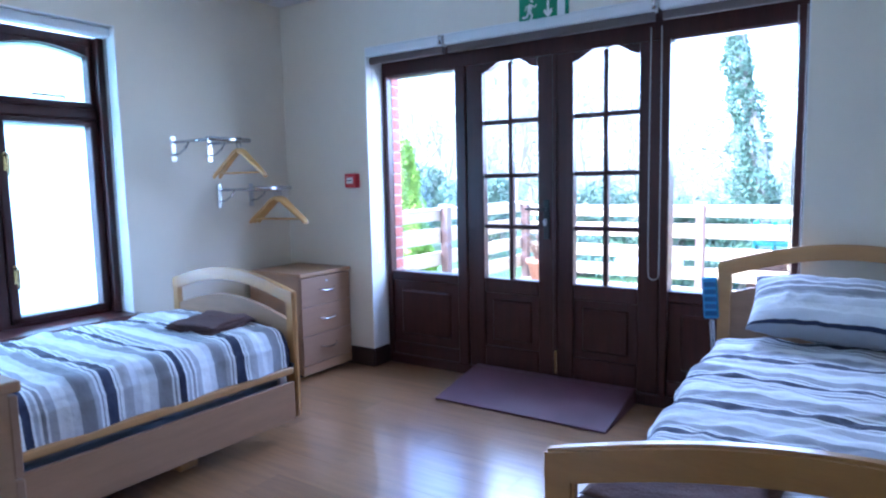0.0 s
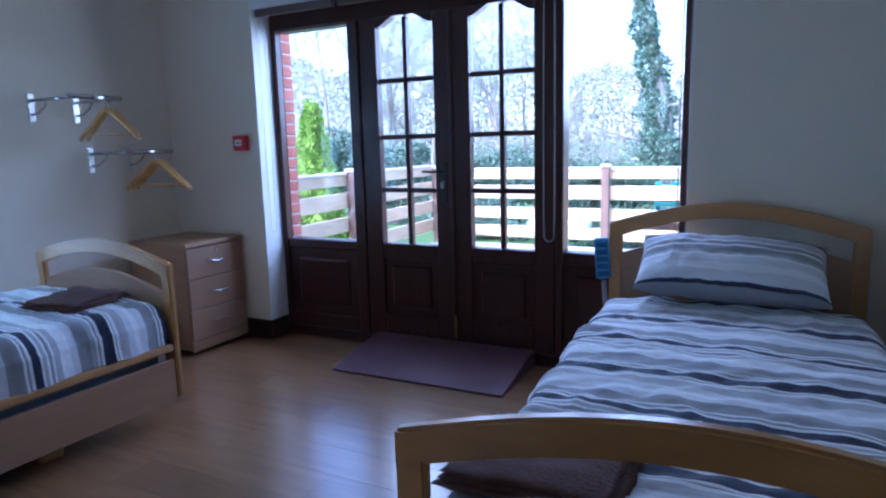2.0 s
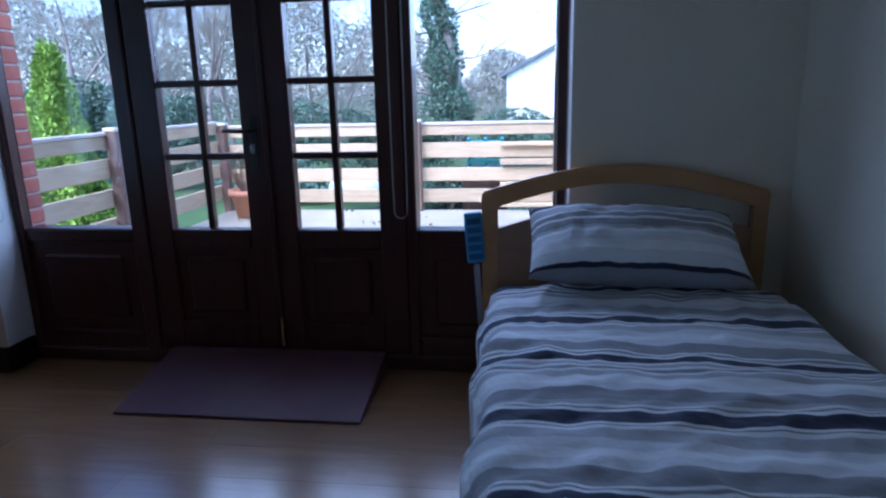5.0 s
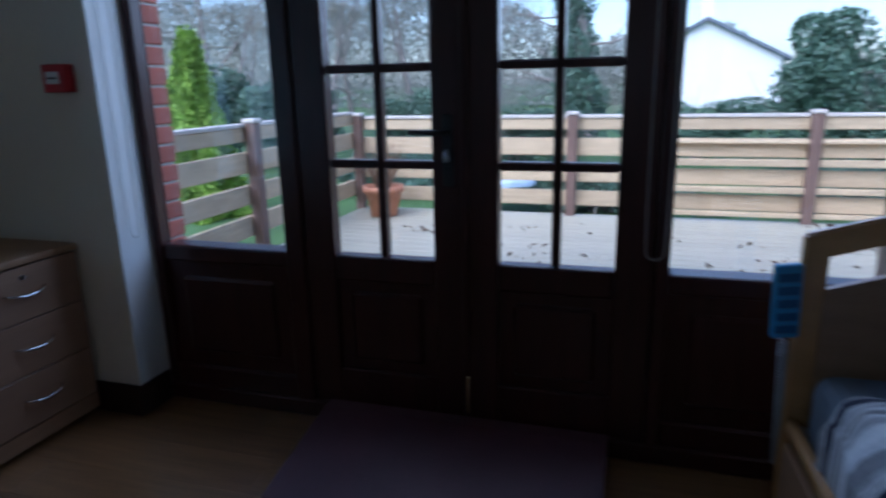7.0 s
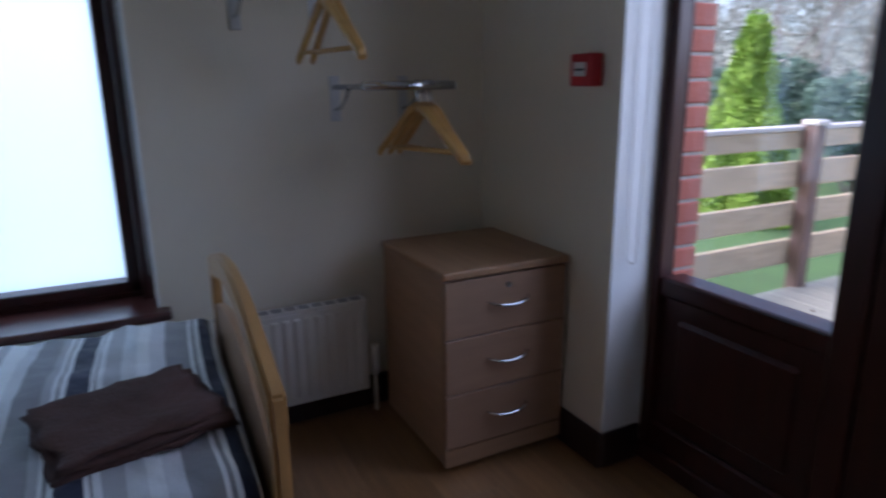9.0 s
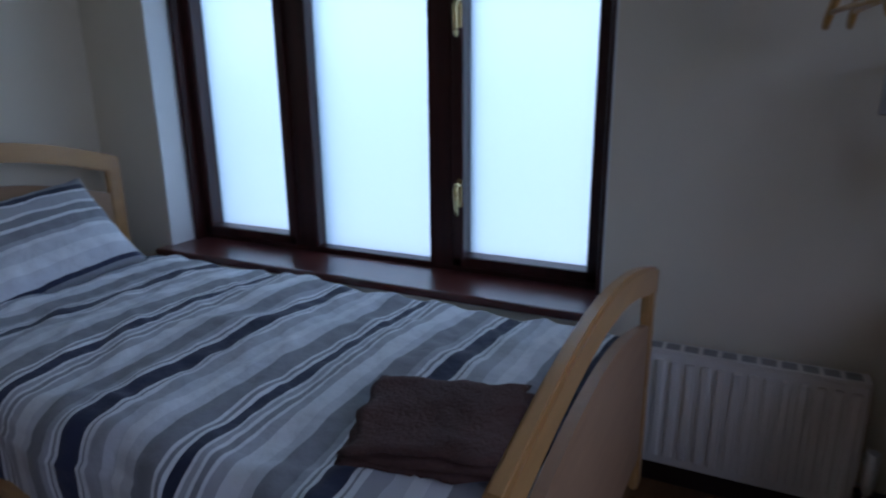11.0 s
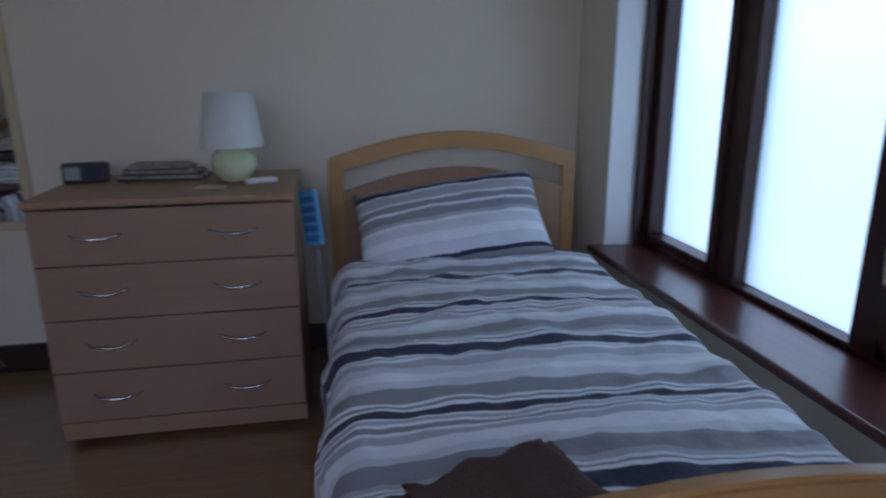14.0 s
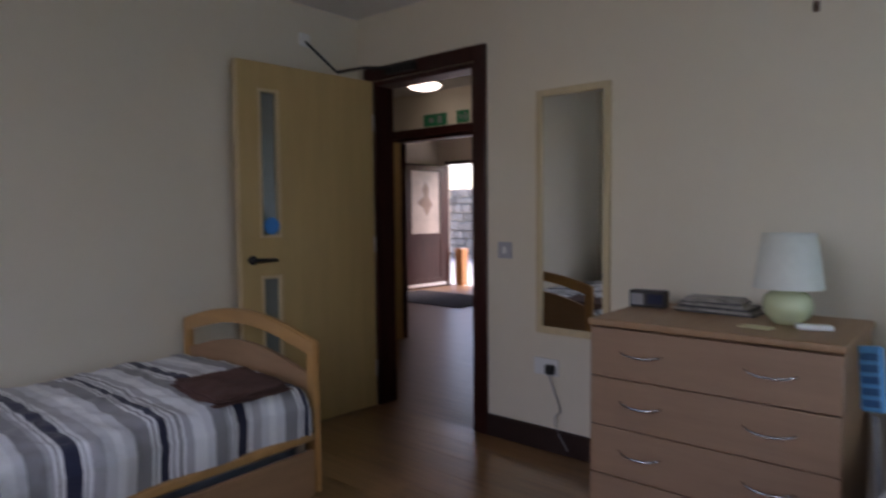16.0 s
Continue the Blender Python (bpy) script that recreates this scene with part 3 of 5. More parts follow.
LW = 0.92
door = thing("fire_door", "pale oak veneered fire door with glazed slots, standing open", "door", pose(DX1 + 0.003, YS + 0.03, 0, 0, 0, 86.0))
bm = B()
xs, zs = (0.0, LW - 0.235, LW - 0.125, LW), (0.006, 0.14, 0.90, 1.13, 1.93, 2.08)
for i in range(3):
    for k in range(5):
        if i == 1 and k in (1, 3):
            continue
        box(bm, xs[i], xs[i + 1], -0.022, 0.022, zs[k], zs[k + 1])
bmesh.ops.remove_doubles(bm, verts=bm.verts, dist=0.0005)
part("leaf", bm, OAK_DOOR, door)
for z0, z1 in ((0.14, 0.90), (1.13, 1.93)):
    bm = B()
    for r in ((LW - 0.245, LW - 0.228, z0 - 0.01, z1 + 0.01), (LW - 0.132, LW - 0.115, z0 - 0.01, z1 + 0.01)):
        box(bm, r[0], r[1], -0.03, 0.03, r[2], r[3], 0.003)
    for z in (z0, z1):
        box(bm, LW - 0.23, LW - 0.13, -0.03, 0.03, z - 0.01, z + 0.008, 0.003)
    part("glazing_bead", bm, OAK_BEAD, door)
    part("pane", boxes((LW - 0.235, LW - 0.125, -0.004, 0.004, z0, z1)), DOORGLASS, door, "dim wired glass strip")
part("lipping", boxes((LW, LW + 0.004, -0.022, 0.022, 0.006, 2.08)), OAK_BEAD, door)
bm = B()
bmesh.ops.create_cone(bm, cap_ends=True, segments=32, radius1=0.048, radius2=0.048, depth=0.002, matrix=pose(LW - 0.18, 0.034, 1.185, 90, 0, 0))
part("sticker", bm, BLUE_SIGN, door, "round blue fire door sticker")
bm = B()
bmesh.ops.create_cone(bm, cap_ends=True, segments=20, radius1=0.026, radius2=0.024, depth=0.012, matrix=pose(LW - 0.06, 0.028, 1.0, 90, 0, 0))
tube(bm, [(LW - 0.06, 0.03, 1.0), (LW - 0.06, 0.062, 1.0), (LW - 0.075, 0.068, 1.0), (LW - 0.19, 0.066, 0.998)], [0.011, 0.011, 0.011, 0.009], 10)
part("door_handle", bm, BLACK, door, "dark lever handle")
for z in (0.25, 1.05, 1.82):
    bm = B()
    tube(bm, [(0.0, 0.026, z - 0.05), (0.0, 0.026, z + 0.05)], 0.007, 8)
    part("hinge", bm, STEEL, door)
closer = thing("door_closer", "dark jointed door closer arm above the open door", "door closer")
bm = B()
box(bm, 3.62, 3.86, YS + 0.022, YS + 0.062, 2.10, 2.15, 0.006)
part("closer_body", bm, BLACK, closer)
bm = B()
tube(bm, [(3.80, YS + 0.06, 2.13), (3.98, YS + 0.12, 2.15), (4.06, -3.32, 2.11)], 0.010, 8)
part("arm", bm, BLACK, closer)
bm = B()
tube(bm, [(4.06, -3.32, 2.11), (4.155, -3.16, 2.28)], 0.008, 8)
part("stay", bm, BLACK, closer)
bm = B()
box(bm, 4.150, XE, -3.20, -3.12, 2.25, 2.33, 0.01, 2)
solid("wall_magnet_holder", bm, WHITE_PL, "small white magnetic door holder on the wall", "door holder")

# ---- beds ----
BW, BL = 1.045, 2.09


def arch_board(bm, w, z_side, z_mid, z_bot_side, z_bot_mid, y0, y1, x0=0.0, n=20):
    def zz(u, a, b):
        return a + (b - a) * math.sin(math.pi * u)
    xa, xb = -w / 2 + x0, w / 2 - x0
    top = [(xa + (xb - xa) * i / n, zz((x0 + (xb - xa) * i / n) / w, z_side, z_mid)) for i in range(n + 1)]
    bot = [(xa + (xb - xa) * i / n, zz((x0 + (xb - xa) * i / n) / w, z_bot_side, z_bot_mid)) for i in range(n, -1, -1)]
    return prism(bm, top + bot, "y", y0, y1)


def bed_end(bed, y, z_side, z_mid, name):
    """A curved beech bow on two posts, over a lower curved panel."""
    t = 0.032
    bm = B()
    arch_board(bm, BW, z_side, z_mid, z_side - 0.075, z_mid - 0.068, y - t / 2, y + t / 2)
    for s in (-1, 1):
        xa, xb = sorted((s * BW / 2, s * (BW / 2 - 0.062)))
        box(bm, xa, xb, y - t / 2 + 0.002, y + t / 2 - 0.002, 0.09, z_side - 0.045)
    bmesh.ops.bevel(bm, geom=[e for e in bm.edges if e.calc_face_angle(0) > 0.9], offset=0.007, segments=2, affect="EDGES")
    e = part(name, bm, BEECH_SOLID, bed)
    bm = B()
    arch_board(bm, BW, z_side - 0.16, z_mid - 0.148, 0.2, 0.2, y - 0.011, y + 0.011, x0=0.06)
    part("end_panel", bm, BEECH, e, "flat beech panel with a curved top")


def fold(x, y, seed, amp):
    v = noise.noise(Vector((x * 1.4 + seed, y * 5.0, seed))) * 0.6 + noise.noise(Vector((x * 4 + seed, y * 9 + x * 3, 3.1 + seed))) * 0.4
    v += 0.5 * noise.noise(Vector((x * 9, y * 15 - x * 5, seed)))
    v += 0.9 * max(0.0, 0.12 - abs(noise.noise(Vector((x * 1.3 + y * 2.2 + seed, y * 1.1 - x * 2.4, seed)))))  / 0.12 * 0.3
    v += 0.22 * noise.noise(Vector((x * 21 + y * 9, y * 26 - x * 12, seed + 7)))
    return amp * v


def duvet_mesh(seed, y0, y1, w, top, drop, amp):
    """A cotton cover that lies over the mattress and falls over its long sides."""
    nx, ny = 110, 180
    verts, faces, uv = [], [], []
    half = w / 2
    reach = half + drop
    for j in range(ny + 1):
        y = y0 + (y1 - y0) * j / ny
        for i in range(nx + 1):
            s = -reach + 2 * reach * i / nx
            a = abs(s)
            r = 0.07
            if a < half - r:
                x, z = a, top
            elif a < half - r + r * 1.5708:
                k = (a - half + r) / r
                x, z = half - r + r * math.sin(k), top - r + r * math.cos(k)
            else:
                x, z = half + 0.010, top - r - (a - half + r - r * 1.5708)
            f = fold(s, y, seed, amp)
            z += f * (1 if a < half else 0.4) + 0.018 * math.cos(s / half * 1.4)
            if a >= half - r:
                x += 0.012 * math.sin(y * 17 + seed) * min(1, (a - half + r) / 0.1) + abs(f) * 0.5
            e = min(j, ny - j) / 5
            if e < 1:
                z -= 0.035 * (1 - math.sqrt(max(0, 1 - (1 - e) ** 2)))
            verts.append((math.copysign(x, s), y, z))
            uv.append((s, y + 0.02 * math.sin(s * 3 + seed)))
    for j in range(ny):
        for i in range(nx):
            a = j * (nx + 1) + i
            faces.append((a, a + 1, a + nx + 2, a + nx + 1))
    me = bpy.data.meshes.new("duvet")
    me.from_pydata(verts, [], faces)
    lay = me.uv_layers.new(name="UVMap")
    idx = np.empty(len(me.loops), dtype=np.int32)
    me.loops.foreach_get("vertex_index", idx)
    lay.data.foreach_set("uv", np.array(uv, dtype=np.float32)[idx].ravel())
    me.polygons.foreach_set("use_smooth", [True] * len(me.polygons))
    me.materials.append(DUVET)
    return me


def pillow_mesh(seed, lx, ly, h):
    bm = B()
    uvl = bm.loops.layers.uv.new("UVMap")
    n, m2 = 40, 28
    grids = []
    for side in (1, -1):
        g = []
        for j in range(m2 + 1):
            v = -1 + 2 * j / m2
            row = []
            for i in range(n + 1):
                u = -1 + 2 * i / n
                prof = max(0.0, (1 - abs(u) ** 3.2) * (1 - abs(v) ** 2.6)) ** 0.55
                pinch = 1 - 0.06 * (1 - u * u) * 0 - 0.05 * abs(v) ** 4 * (1 - u * u)
                z = side * h / 2 * prof + (0.010 * noise.noise(Vector((u * 3 + seed, v * 5, side))) + 0.008 * noise.noise(Vector((u * 9, v * 4 + seed, side)))) * min(1, prof * 2)
                row.append(bm.verts.new((u * lx / 2 * (1 - 0.035 * (1 - abs(v) ** 2) * abs(u) ** 3), v * ly / 2 * (1 - 0.05 * abs(u) ** 0.5 * (1 - u * u)) * pinch, z)))
            g.append(row)
        grids.append(g)
    for g, flip in zip(grids, (False, True)):
        for j in range(m2):
            for i in range(n):
                q = (g[j][i], g[j][i + 1], g[j + 1][i + 1], g[j + 1][i])
                f = bm.faces.new(q[::-1] if flip else q)
                f.smooth = True
                cs = [(i, j), (i + 1, j), (i + 1, j + 1), (i, j + 1)]
                for lp, c in zip(f.loops, cs[::-1] if flip else cs):
                    lp[uvl].uv = (c[0] / n, 0.001 + 0.998 * c[1] / m2)
    bmesh.ops.remove_doubles(bm, verts=bm.verts, dist=0.002)
    return bm


def throw(m, w, l, h, seed):
    """A folded fleece: three soft layers with rolled edges."""
    ob = thing("fleece_throw", "folded brown fleece throw lying on the striped duvet", "throw", m)
    for k in range(3):
        bm = B()
        t = h / 3
        d = 0.014 * k
        n = 22
        rows = []
        for j in range(n + 1):
            v = -1 + 2 * j / n
            row = []
            for i in range(n + 1):
                u = -1 + 2 * i / n
                e = max(abs(u), abs(v))
                half = t * 0.55 * math.sqrt(max(0.0, 1 - max(0, (e - 0.86) / 0.14) ** 2))
                x = u * (w - d) / 2 + 0.016 * noise.noise(Vector((v * 2.2, seed, k * 0.7)))
                y = v * (l - d) / 2 + 0.016 * noise.noise(Vector((u * 2.2, seed + 4, k * 0.7)))
                z = (k + 0.5) * t + 0.008 * noise.noise(Vector((u * 1.6 + seed, v * 1.8, 0.3))) + 0.005 * noise.noise(Vector((u * 5 + seed, v * 5, k)))
                row.append((bm.verts.new((x, y, z + half)), bm.verts.new((x, y, z - half))))
            rows.append(row)
        for j in range(n):
            for i in range(n):
                q = (rows[j][i], rows[j][i + 1], rows[j + 1][i + 1], rows[j + 1][i])
                bm.faces.new([c[0] for c in q]).smooth = True
                bm.faces.new([c[1] for c in q][::-1]).smooth = True
        bmesh.ops.remove_doubles(bm, verts=bm.verts, dist=0.0005)
        part("folded_layer", bm, THROW, ob)
    return ob


def make_bed(m, label, seed, head_up):
    """Local frame: head at y = 0, foot at y = BL, the floor at z = 0."""
    bed = thing("bed", label, "bed", m)
    bed_end(bed, 0.0, 0.875 + head_up, 0.975 + head_up, "headboard")
    bed_end(bed, BL, 0.725, 0.815, "footboard")
    for s in (-1, 1):
        bm = B()
        box(bm, s * (BW / 2 - 0.028), s * (BW / 2 - 0.006), 0.02, BL - 0.02, 0.085, 0.278, 0.003)
        part("side_panel", bm, BEECH_H, bed, "long beech side panel")
        for ya, yb in ((0.02, BL * 0.34 - 0.012), (BL * 0.34 + 0.012, BL - 0.02)):
            bm = B()
            box(bm, s * (BW / 2 - 0.034), s * (BW / 2 - 0.004), ya, yb, 0.315, 0.352, 0.010, 3)
            rail = part("side_rail", bm, BEECH_SOLID, bed)
            for yy in (ya + 0.05, yb - 0.05):
                part("rail_bracket", boxes((s * (BW / 2 - 0.05), s * (BW / 2 - 0.03), yy - 0.02, yy + 0.02, 0.26, 0.345)), STEEL, rail)
        part("rail_stop", boxes((s * (BW / 2 - 0.036), s * (BW / 2 - 0.010), BL - 0.034, BL - 0.018, 0.325, 0.37)), BLACK, bed)
    part("underframe", boxes((-0.42, 0.42, 0.05, BL - 0.05, 0.20, 0.27)), GREY_BASE, bed, "grey steel underframe")
    for yy in (0.45, BL - 0.55):
        for s in (-1, 1):
            bm = B()
            box(bm, s * 0.36 - 0.05, s * 0.36 + 0.05, yy - 0.05, yy + 0.05, 0.0, 0.21, 0.01)
            part("leg", bm, BEECH_SOLID, bed, "square beech leg")
    bm = B()
    box(bm, -BW / 2 + 0.045, BW / 2 - 0.045, 0.03, BL - 0.03, 0.275, 0.50, 0.05, 3)
    solid("mattress", bm, GREY_BASE, "grey blue mattress on the bed frame", "mattress", m @ pose(0, 0, 0.001))
    ob = new("duvet", duvet_mesh(seed, 0.25, BL - 0.03, BW - 0.05, 0.545, 0.16, 0.022))
    ob.matrix_basis = m
    tagged(ob, "navy, white and grey striped cotton duvet spread over the bed", "duvet")
    return bed


M1 = pose(0.680, -3.39, 0, 0, 0, -2.0)
M2 = pose(3.555, -0.275, 0, 0, 0, 181.7)
make_bed(M1, "beech profiling bed with arched ends beside the frosted window", 1.7, 0.028)
make_bed(M2, "beech profiling bed with arched ends beside the french window", 5.3, -0.03)
solid("pillow", pillow_mesh(2.0, 0.74, 0.41, 0.17), PILLOW, "striped cotton pillow leaning on the headboard", "pillow", M1 @ pose(0.05, 0.20, 0.66, -44, 8, -3))
solid("pillow", pillow_mesh(7.0, 0.71, 0.36, 0.19), PILLOW, "striped cotton pillow lying by the headboard", "pillow", M2 @ pose(0.0, 0.25, 0.70, -30, -2, 0))
throw(pose(0.93, -1.55, 0.565, 0, 3, 14), 0.29, 0.34, 0.036, 1.0)
throw(pose(3.29, -2.10, 0.555, 0, -3, -2), 0.37, 0.34, 0.036, 6.0)


def handset(m, label):
    ob = thing("bed_handset", label, "remote control", m)
    bm = B()
    box(bm, -0.012, 0.012, -0.034, 0.034, -0.10, 0.10, 0.008, 3)
    part("case", bm, BLUE_PL, ob)
    for k in range(5):
        for s in (-1, 1):
            bm = B()
            box(bm, s * 0.012 - 0.003, s * 0.012 + 0.003, -0.026, 0.026, 0.055 - 0.035 * k, 0.078 - 0.035 * k, 0.002)
            part("button", bm, BLUE_DK, ob)
    bm = B()
    tube(bm, [(0, 0, -0.11)] + [(0.010 * math.sin(k * 0.9), 0.010 * math.cos(k * 0.9), -0.11 - 0.0013 * k) for k in range(1, 290)], 0.003, 4)
    part("coiled_cable", bm, FLEX, ob, "grey coiled cable")
    return ob


handset(pose(1.268, -3.06, 0.735, 0, 0, 0) @ pose(0, 0, 0, 8, -6, 70), "blue bed handset with a coiled cable, hung on the bed end")
handset(pose(3.005, -0.315, 0.675, 0, 0, 0) @ pose(0, 0, 0, -4, -4, 100), "blue bed handset with a coiled cable, hung on the headboard")

# ---- chests of drawers ----


def bow_handle(bm, c, half, along, out):
    """A bowed bar handle."""
    pts = []
    for k in range(9):
        u = -1 + 2 * k / 8
        p = Vector(c) + Vector(along) * (half * u) + Vector(out) * (0.026 * (1 - u ** 4)) + Vector((0, 0, -0.012 * (1 - u * u)))
        pts.append(p)
    return tube(bm, pts, [0.0035] + [0.0048] * 7 + [0.0035], 8)


def drawer_front(ob, x0, x1, z0, z1, handles, lock=False):
    bm = B()
    box(bm, x0, x1, -0.018, 0.0, z0, z1, 0.002)
    d = part("drawer", bm, BEECH_X, ob)
    for hx in handles:
        bm = B()
        bow_handle(bm, (hx, -0.017, (z0 + z1) / 2 + 0.01), 0.078, (1, 0, 0), (0, -1, 0))
        part("handle", bm, CHROME, d, "bowed chrome handle")
    if lock:
        bm = B()
        bmesh.ops.create_cone(bm, cap_ends=True, segments=16, radius1=0.009, radius2=0.008, depth=0.006, matrix=pose((x0 + x1) / 2 + 0.0, -0.02, z1 - 0.035, 90, 0, 0))
        part("lock", bm, STEEL, d)


def drawers(m, w, dep, h, rows, cols, label):
    """Local frame: front face at y = 0 looking to -y, left front corner at the origin."""
    ob = thing("chest_of_drawers", label, "chest of drawers", m)
    for r in ((0, 0.018, 0.001, dep), (w - 0.018, w, 0.001, dep)):
        part("side_panel", boxes((*r, 0.03, h - 0.025)), BEECH, ob)
    part("back_panel", boxes((0.018, w - 0.018, dep - 0.01, dep, 0.03, h - 0.025)), BEECH, ob)
    part("base_panel", boxes((0.018, w - 0.018, 0.006, dep - 0.01, 0.03, 0.07)), BEECH, ob)
    bm = B()
    box(bm, -0.008, w + 0.008, -0.024, dep + 0.002, h - 0.025, h, 0.006, 3)
    part("top", bm, BEECH_H, ob, "beech top with a rounded edge")
    part("plinth", boxes((0.0, w, -0.016, 0.004, 0.025, 0.085)), BEECH, ob)
    for x in (0.05, w - 0.05):
        for y in (0.05, dep - 0.05):
            bm = B()
            tube(bm, [(x, y, 0.0), (x, y, 0.03)], 0.02, 10)
            part("foot", bm, BLACK, ob)
    zs = [0.088 + (h - 0.03 - 0.088) * k / rows for k in range(rows + 1)]
    for k in range(rows):
        drawer_front(ob, 0.001, w - 0.001, zs[k] + 0.002, zs[k + 1] - 0.002, [w * 0.5] if cols == 1 else [w * 0.24, w * 0.76], lock=(cols == 1 and k == rows - 1))
    return ob


drawers(pose(0.635, -0.685, 0, 0, 0, 90), 0.455, 0.47, 0.685, 3, 1, "small beech three drawer chest with bowed chrome handles")
drawers(pose(2.135, -2.925, 0, 0, 0, 180), 0.815, 0.54, 0.855, 4, 2, "wide beech four drawer chest with bowed chrome handles")
TOPZ = 0.856

# ---- things on the wide chest ----
lamp = thing("table_lamp", "small table lamp with white shade and pale green ceramic base", "lamp", pose(1.537, -3.21, TOPZ))
part("base", lathe(B(), [(0.001, 0), (0.045, 0.0), (0.052, 0.006), (0.075, 0.035), (0.082, 0.065), (0.075, 0.095), (0.05, 0.118), (0.022, 0.126), (0.012, 0.13), (0.012, 0.15)]), CERAMIC, lamp, "round glossy pale green ceramic base")
bm = lathe(B(), [(0.112, 0.125), (0.085, 0.315), (0.083, 0.315), (0.110, 0.125), (0.112, 0.125)])
part("shade", bm, SHADE, lamp, "white tapered fabric shade")
clock = thing("clock_radio", "black clock radio standing on the chest", "radio", pose(2.07, -3.29, TOPZ, 0, 0, 8))
bm = B()
box(bm, -0.075, 0.075, -0.03, 0.03, 0, 0.07, 0.008, 3)
part("case", bm, BLACK, clock)
part("display", boxes((-0.062, 0.0, 0.0302, 0.032, 0.016, 0.056)), mat("dark_display", (0.02, 0.025, 0.06), 0.1), clock)
part("speaker_grille", boxes((0.015, 0.065, 0.0302, 0.032, 0.012, 0.058)), FLEX, clock)
random.seed(4)
stack = thing("leaflet_stack", "untidy stack of printed leaflets on the chest", "papers", pose(1.81, -3.33, TOPZ))
for k in range(9):
    bm = B()
    box(bm, -0.15 + 0.006 * k, 0.15 - 0.006 * k, -0.085 + 0.003 * k, 0.085 - 0.003 * k, 0, 0.0055, 0.001)
    part("leaflet", bm, PAPER if k % 3 else PAPER_DK, stack, "", pose(random.uniform(-0.015, 0.015), random.uniform(-0.01, 0.01), 0.0003 + 0.0062 * k, 0, 0, random.uniform(-8, 8)))
bm = B()
box(bm, -0.055, 0.055, -0.022, 0.022, 0, 0.018, 0.006, 3)
solid("remote_control", bm, WHITE_PL, "small white remote control on the chest", "remote control", pose(1.44, -3.13, TOPZ, 0, 0, 25))
bm = B()
box(bm, -0.05, 0.05, -0.03, 0.03, 0, 0.004, 0.001)
solid("card", bm, CARD, "pale yellow card lying on the chest", "card", pose(1.60, -3.06, TOPZ, 0, 0, -8))

# ---- south wall: mirror, switch, socket ----
mir = thing("wall_mirror", "tall pale pine framed mirror on the cream wall", "mirror")
mx0, mx1, mz0, mz1, mw = 2.385, 2.797, 0.622, 1.870, 0.036
for r in ((mx0, mx0 + mw, mz0, mz1), (mx1 - mw, mx1, mz0, mz1), (mx0 + mw, mx1 - mw, mz0, mz0 + mw), (mx0 + mw, mx1 - mw, mz1 - mw, mz1)):
    bm = B()
    box(bm, r[0], r[1], YS, YS + 0.022, r[2], r[3], 0.004, 2)
    part("frame_moulding", bm, PINE_MIRROR, mir)
part("mirror_glass", boxes((mx0 + mw - 0.004, mx1 - mw + 0.004, YS + 0.004, YS + 0.010, mz0 + mw - 0.004, mz1 - mw + 0.004)), MIRROR, mir, "silvered mirror glass")


def plate(name, label, cat, x, z, w, h, m=None):
    ob = thing(name, label, cat, pose(x, YS, z))
    bm = B()
    box(bm, -w / 2, w / 2, 0, 0.009, -h / 2, h / 2, 0.003, 2)
    part("plate", bm, PLATE if name == "light_switch" else WHITE_PL, ob)
    return ob


sw = plate("light_switch", "white plastic light switch on the cream wall", "light switch", 3.002, 1.045, 0.088, 0.088)
bm = B()
box(bm, -0.012, 0.012, 0.009, 0.014, -0.018, 0.018, 0.002)
part("rocker", bm, WHITE_PL, sw)
so = plate("power_socket", "white double socket with one black plug", "socket", 2.742, 0.445, 0.147, 0.088)
for s in (-1, 1):
    part("switch_rocker", boxes((s * 0.02 - 0.006, s * 0.02 + 0.006, 0.009, 0.013, 0.012, 0.03)), WHITE_PL, so)
plug = thing("plug", "black mains plug with a hanging grey flex", "plug", pose(2.707, YS + 0.010, 0.438))
bm = B()
box(bm, -0.023, 0.023, 0.0, 0.035, -0.025, 0.025, 0.008, 3)
part("body", bm, BLACK, plug)
bm = B()
tube(bm, [(0, 0.022, -0.025), (-0.012, 0.02, -0.07), (-0.045, 0.012, -0.16), (-0.062, 0.014, -0.21), (-0.035, 0.018, -0.235), (-0.03, 0.016, -0.28), (-0.05, 0.012, -0.33), (-0.09, 0.012, -0.385), (-0.10, 0.014, -0.405)], 0.0038, 7)
part("flex", bm, FLEX, plug, "grey wavy mains flex")

bm = B()
box(bm, -0.012, 0.012, 0, 0.008, -0.02, 0.02, 0.003)
tube(bm, [(0, 0.006, 0.0), (0, 0.035, -0.01), (0, 0.042, 0.012)], 0.005, 8)
solid("picture_hook", bm, POSTWOOD, "small brown hook high on the cream wall", "hook", pose(1.542, YS, 2.03))

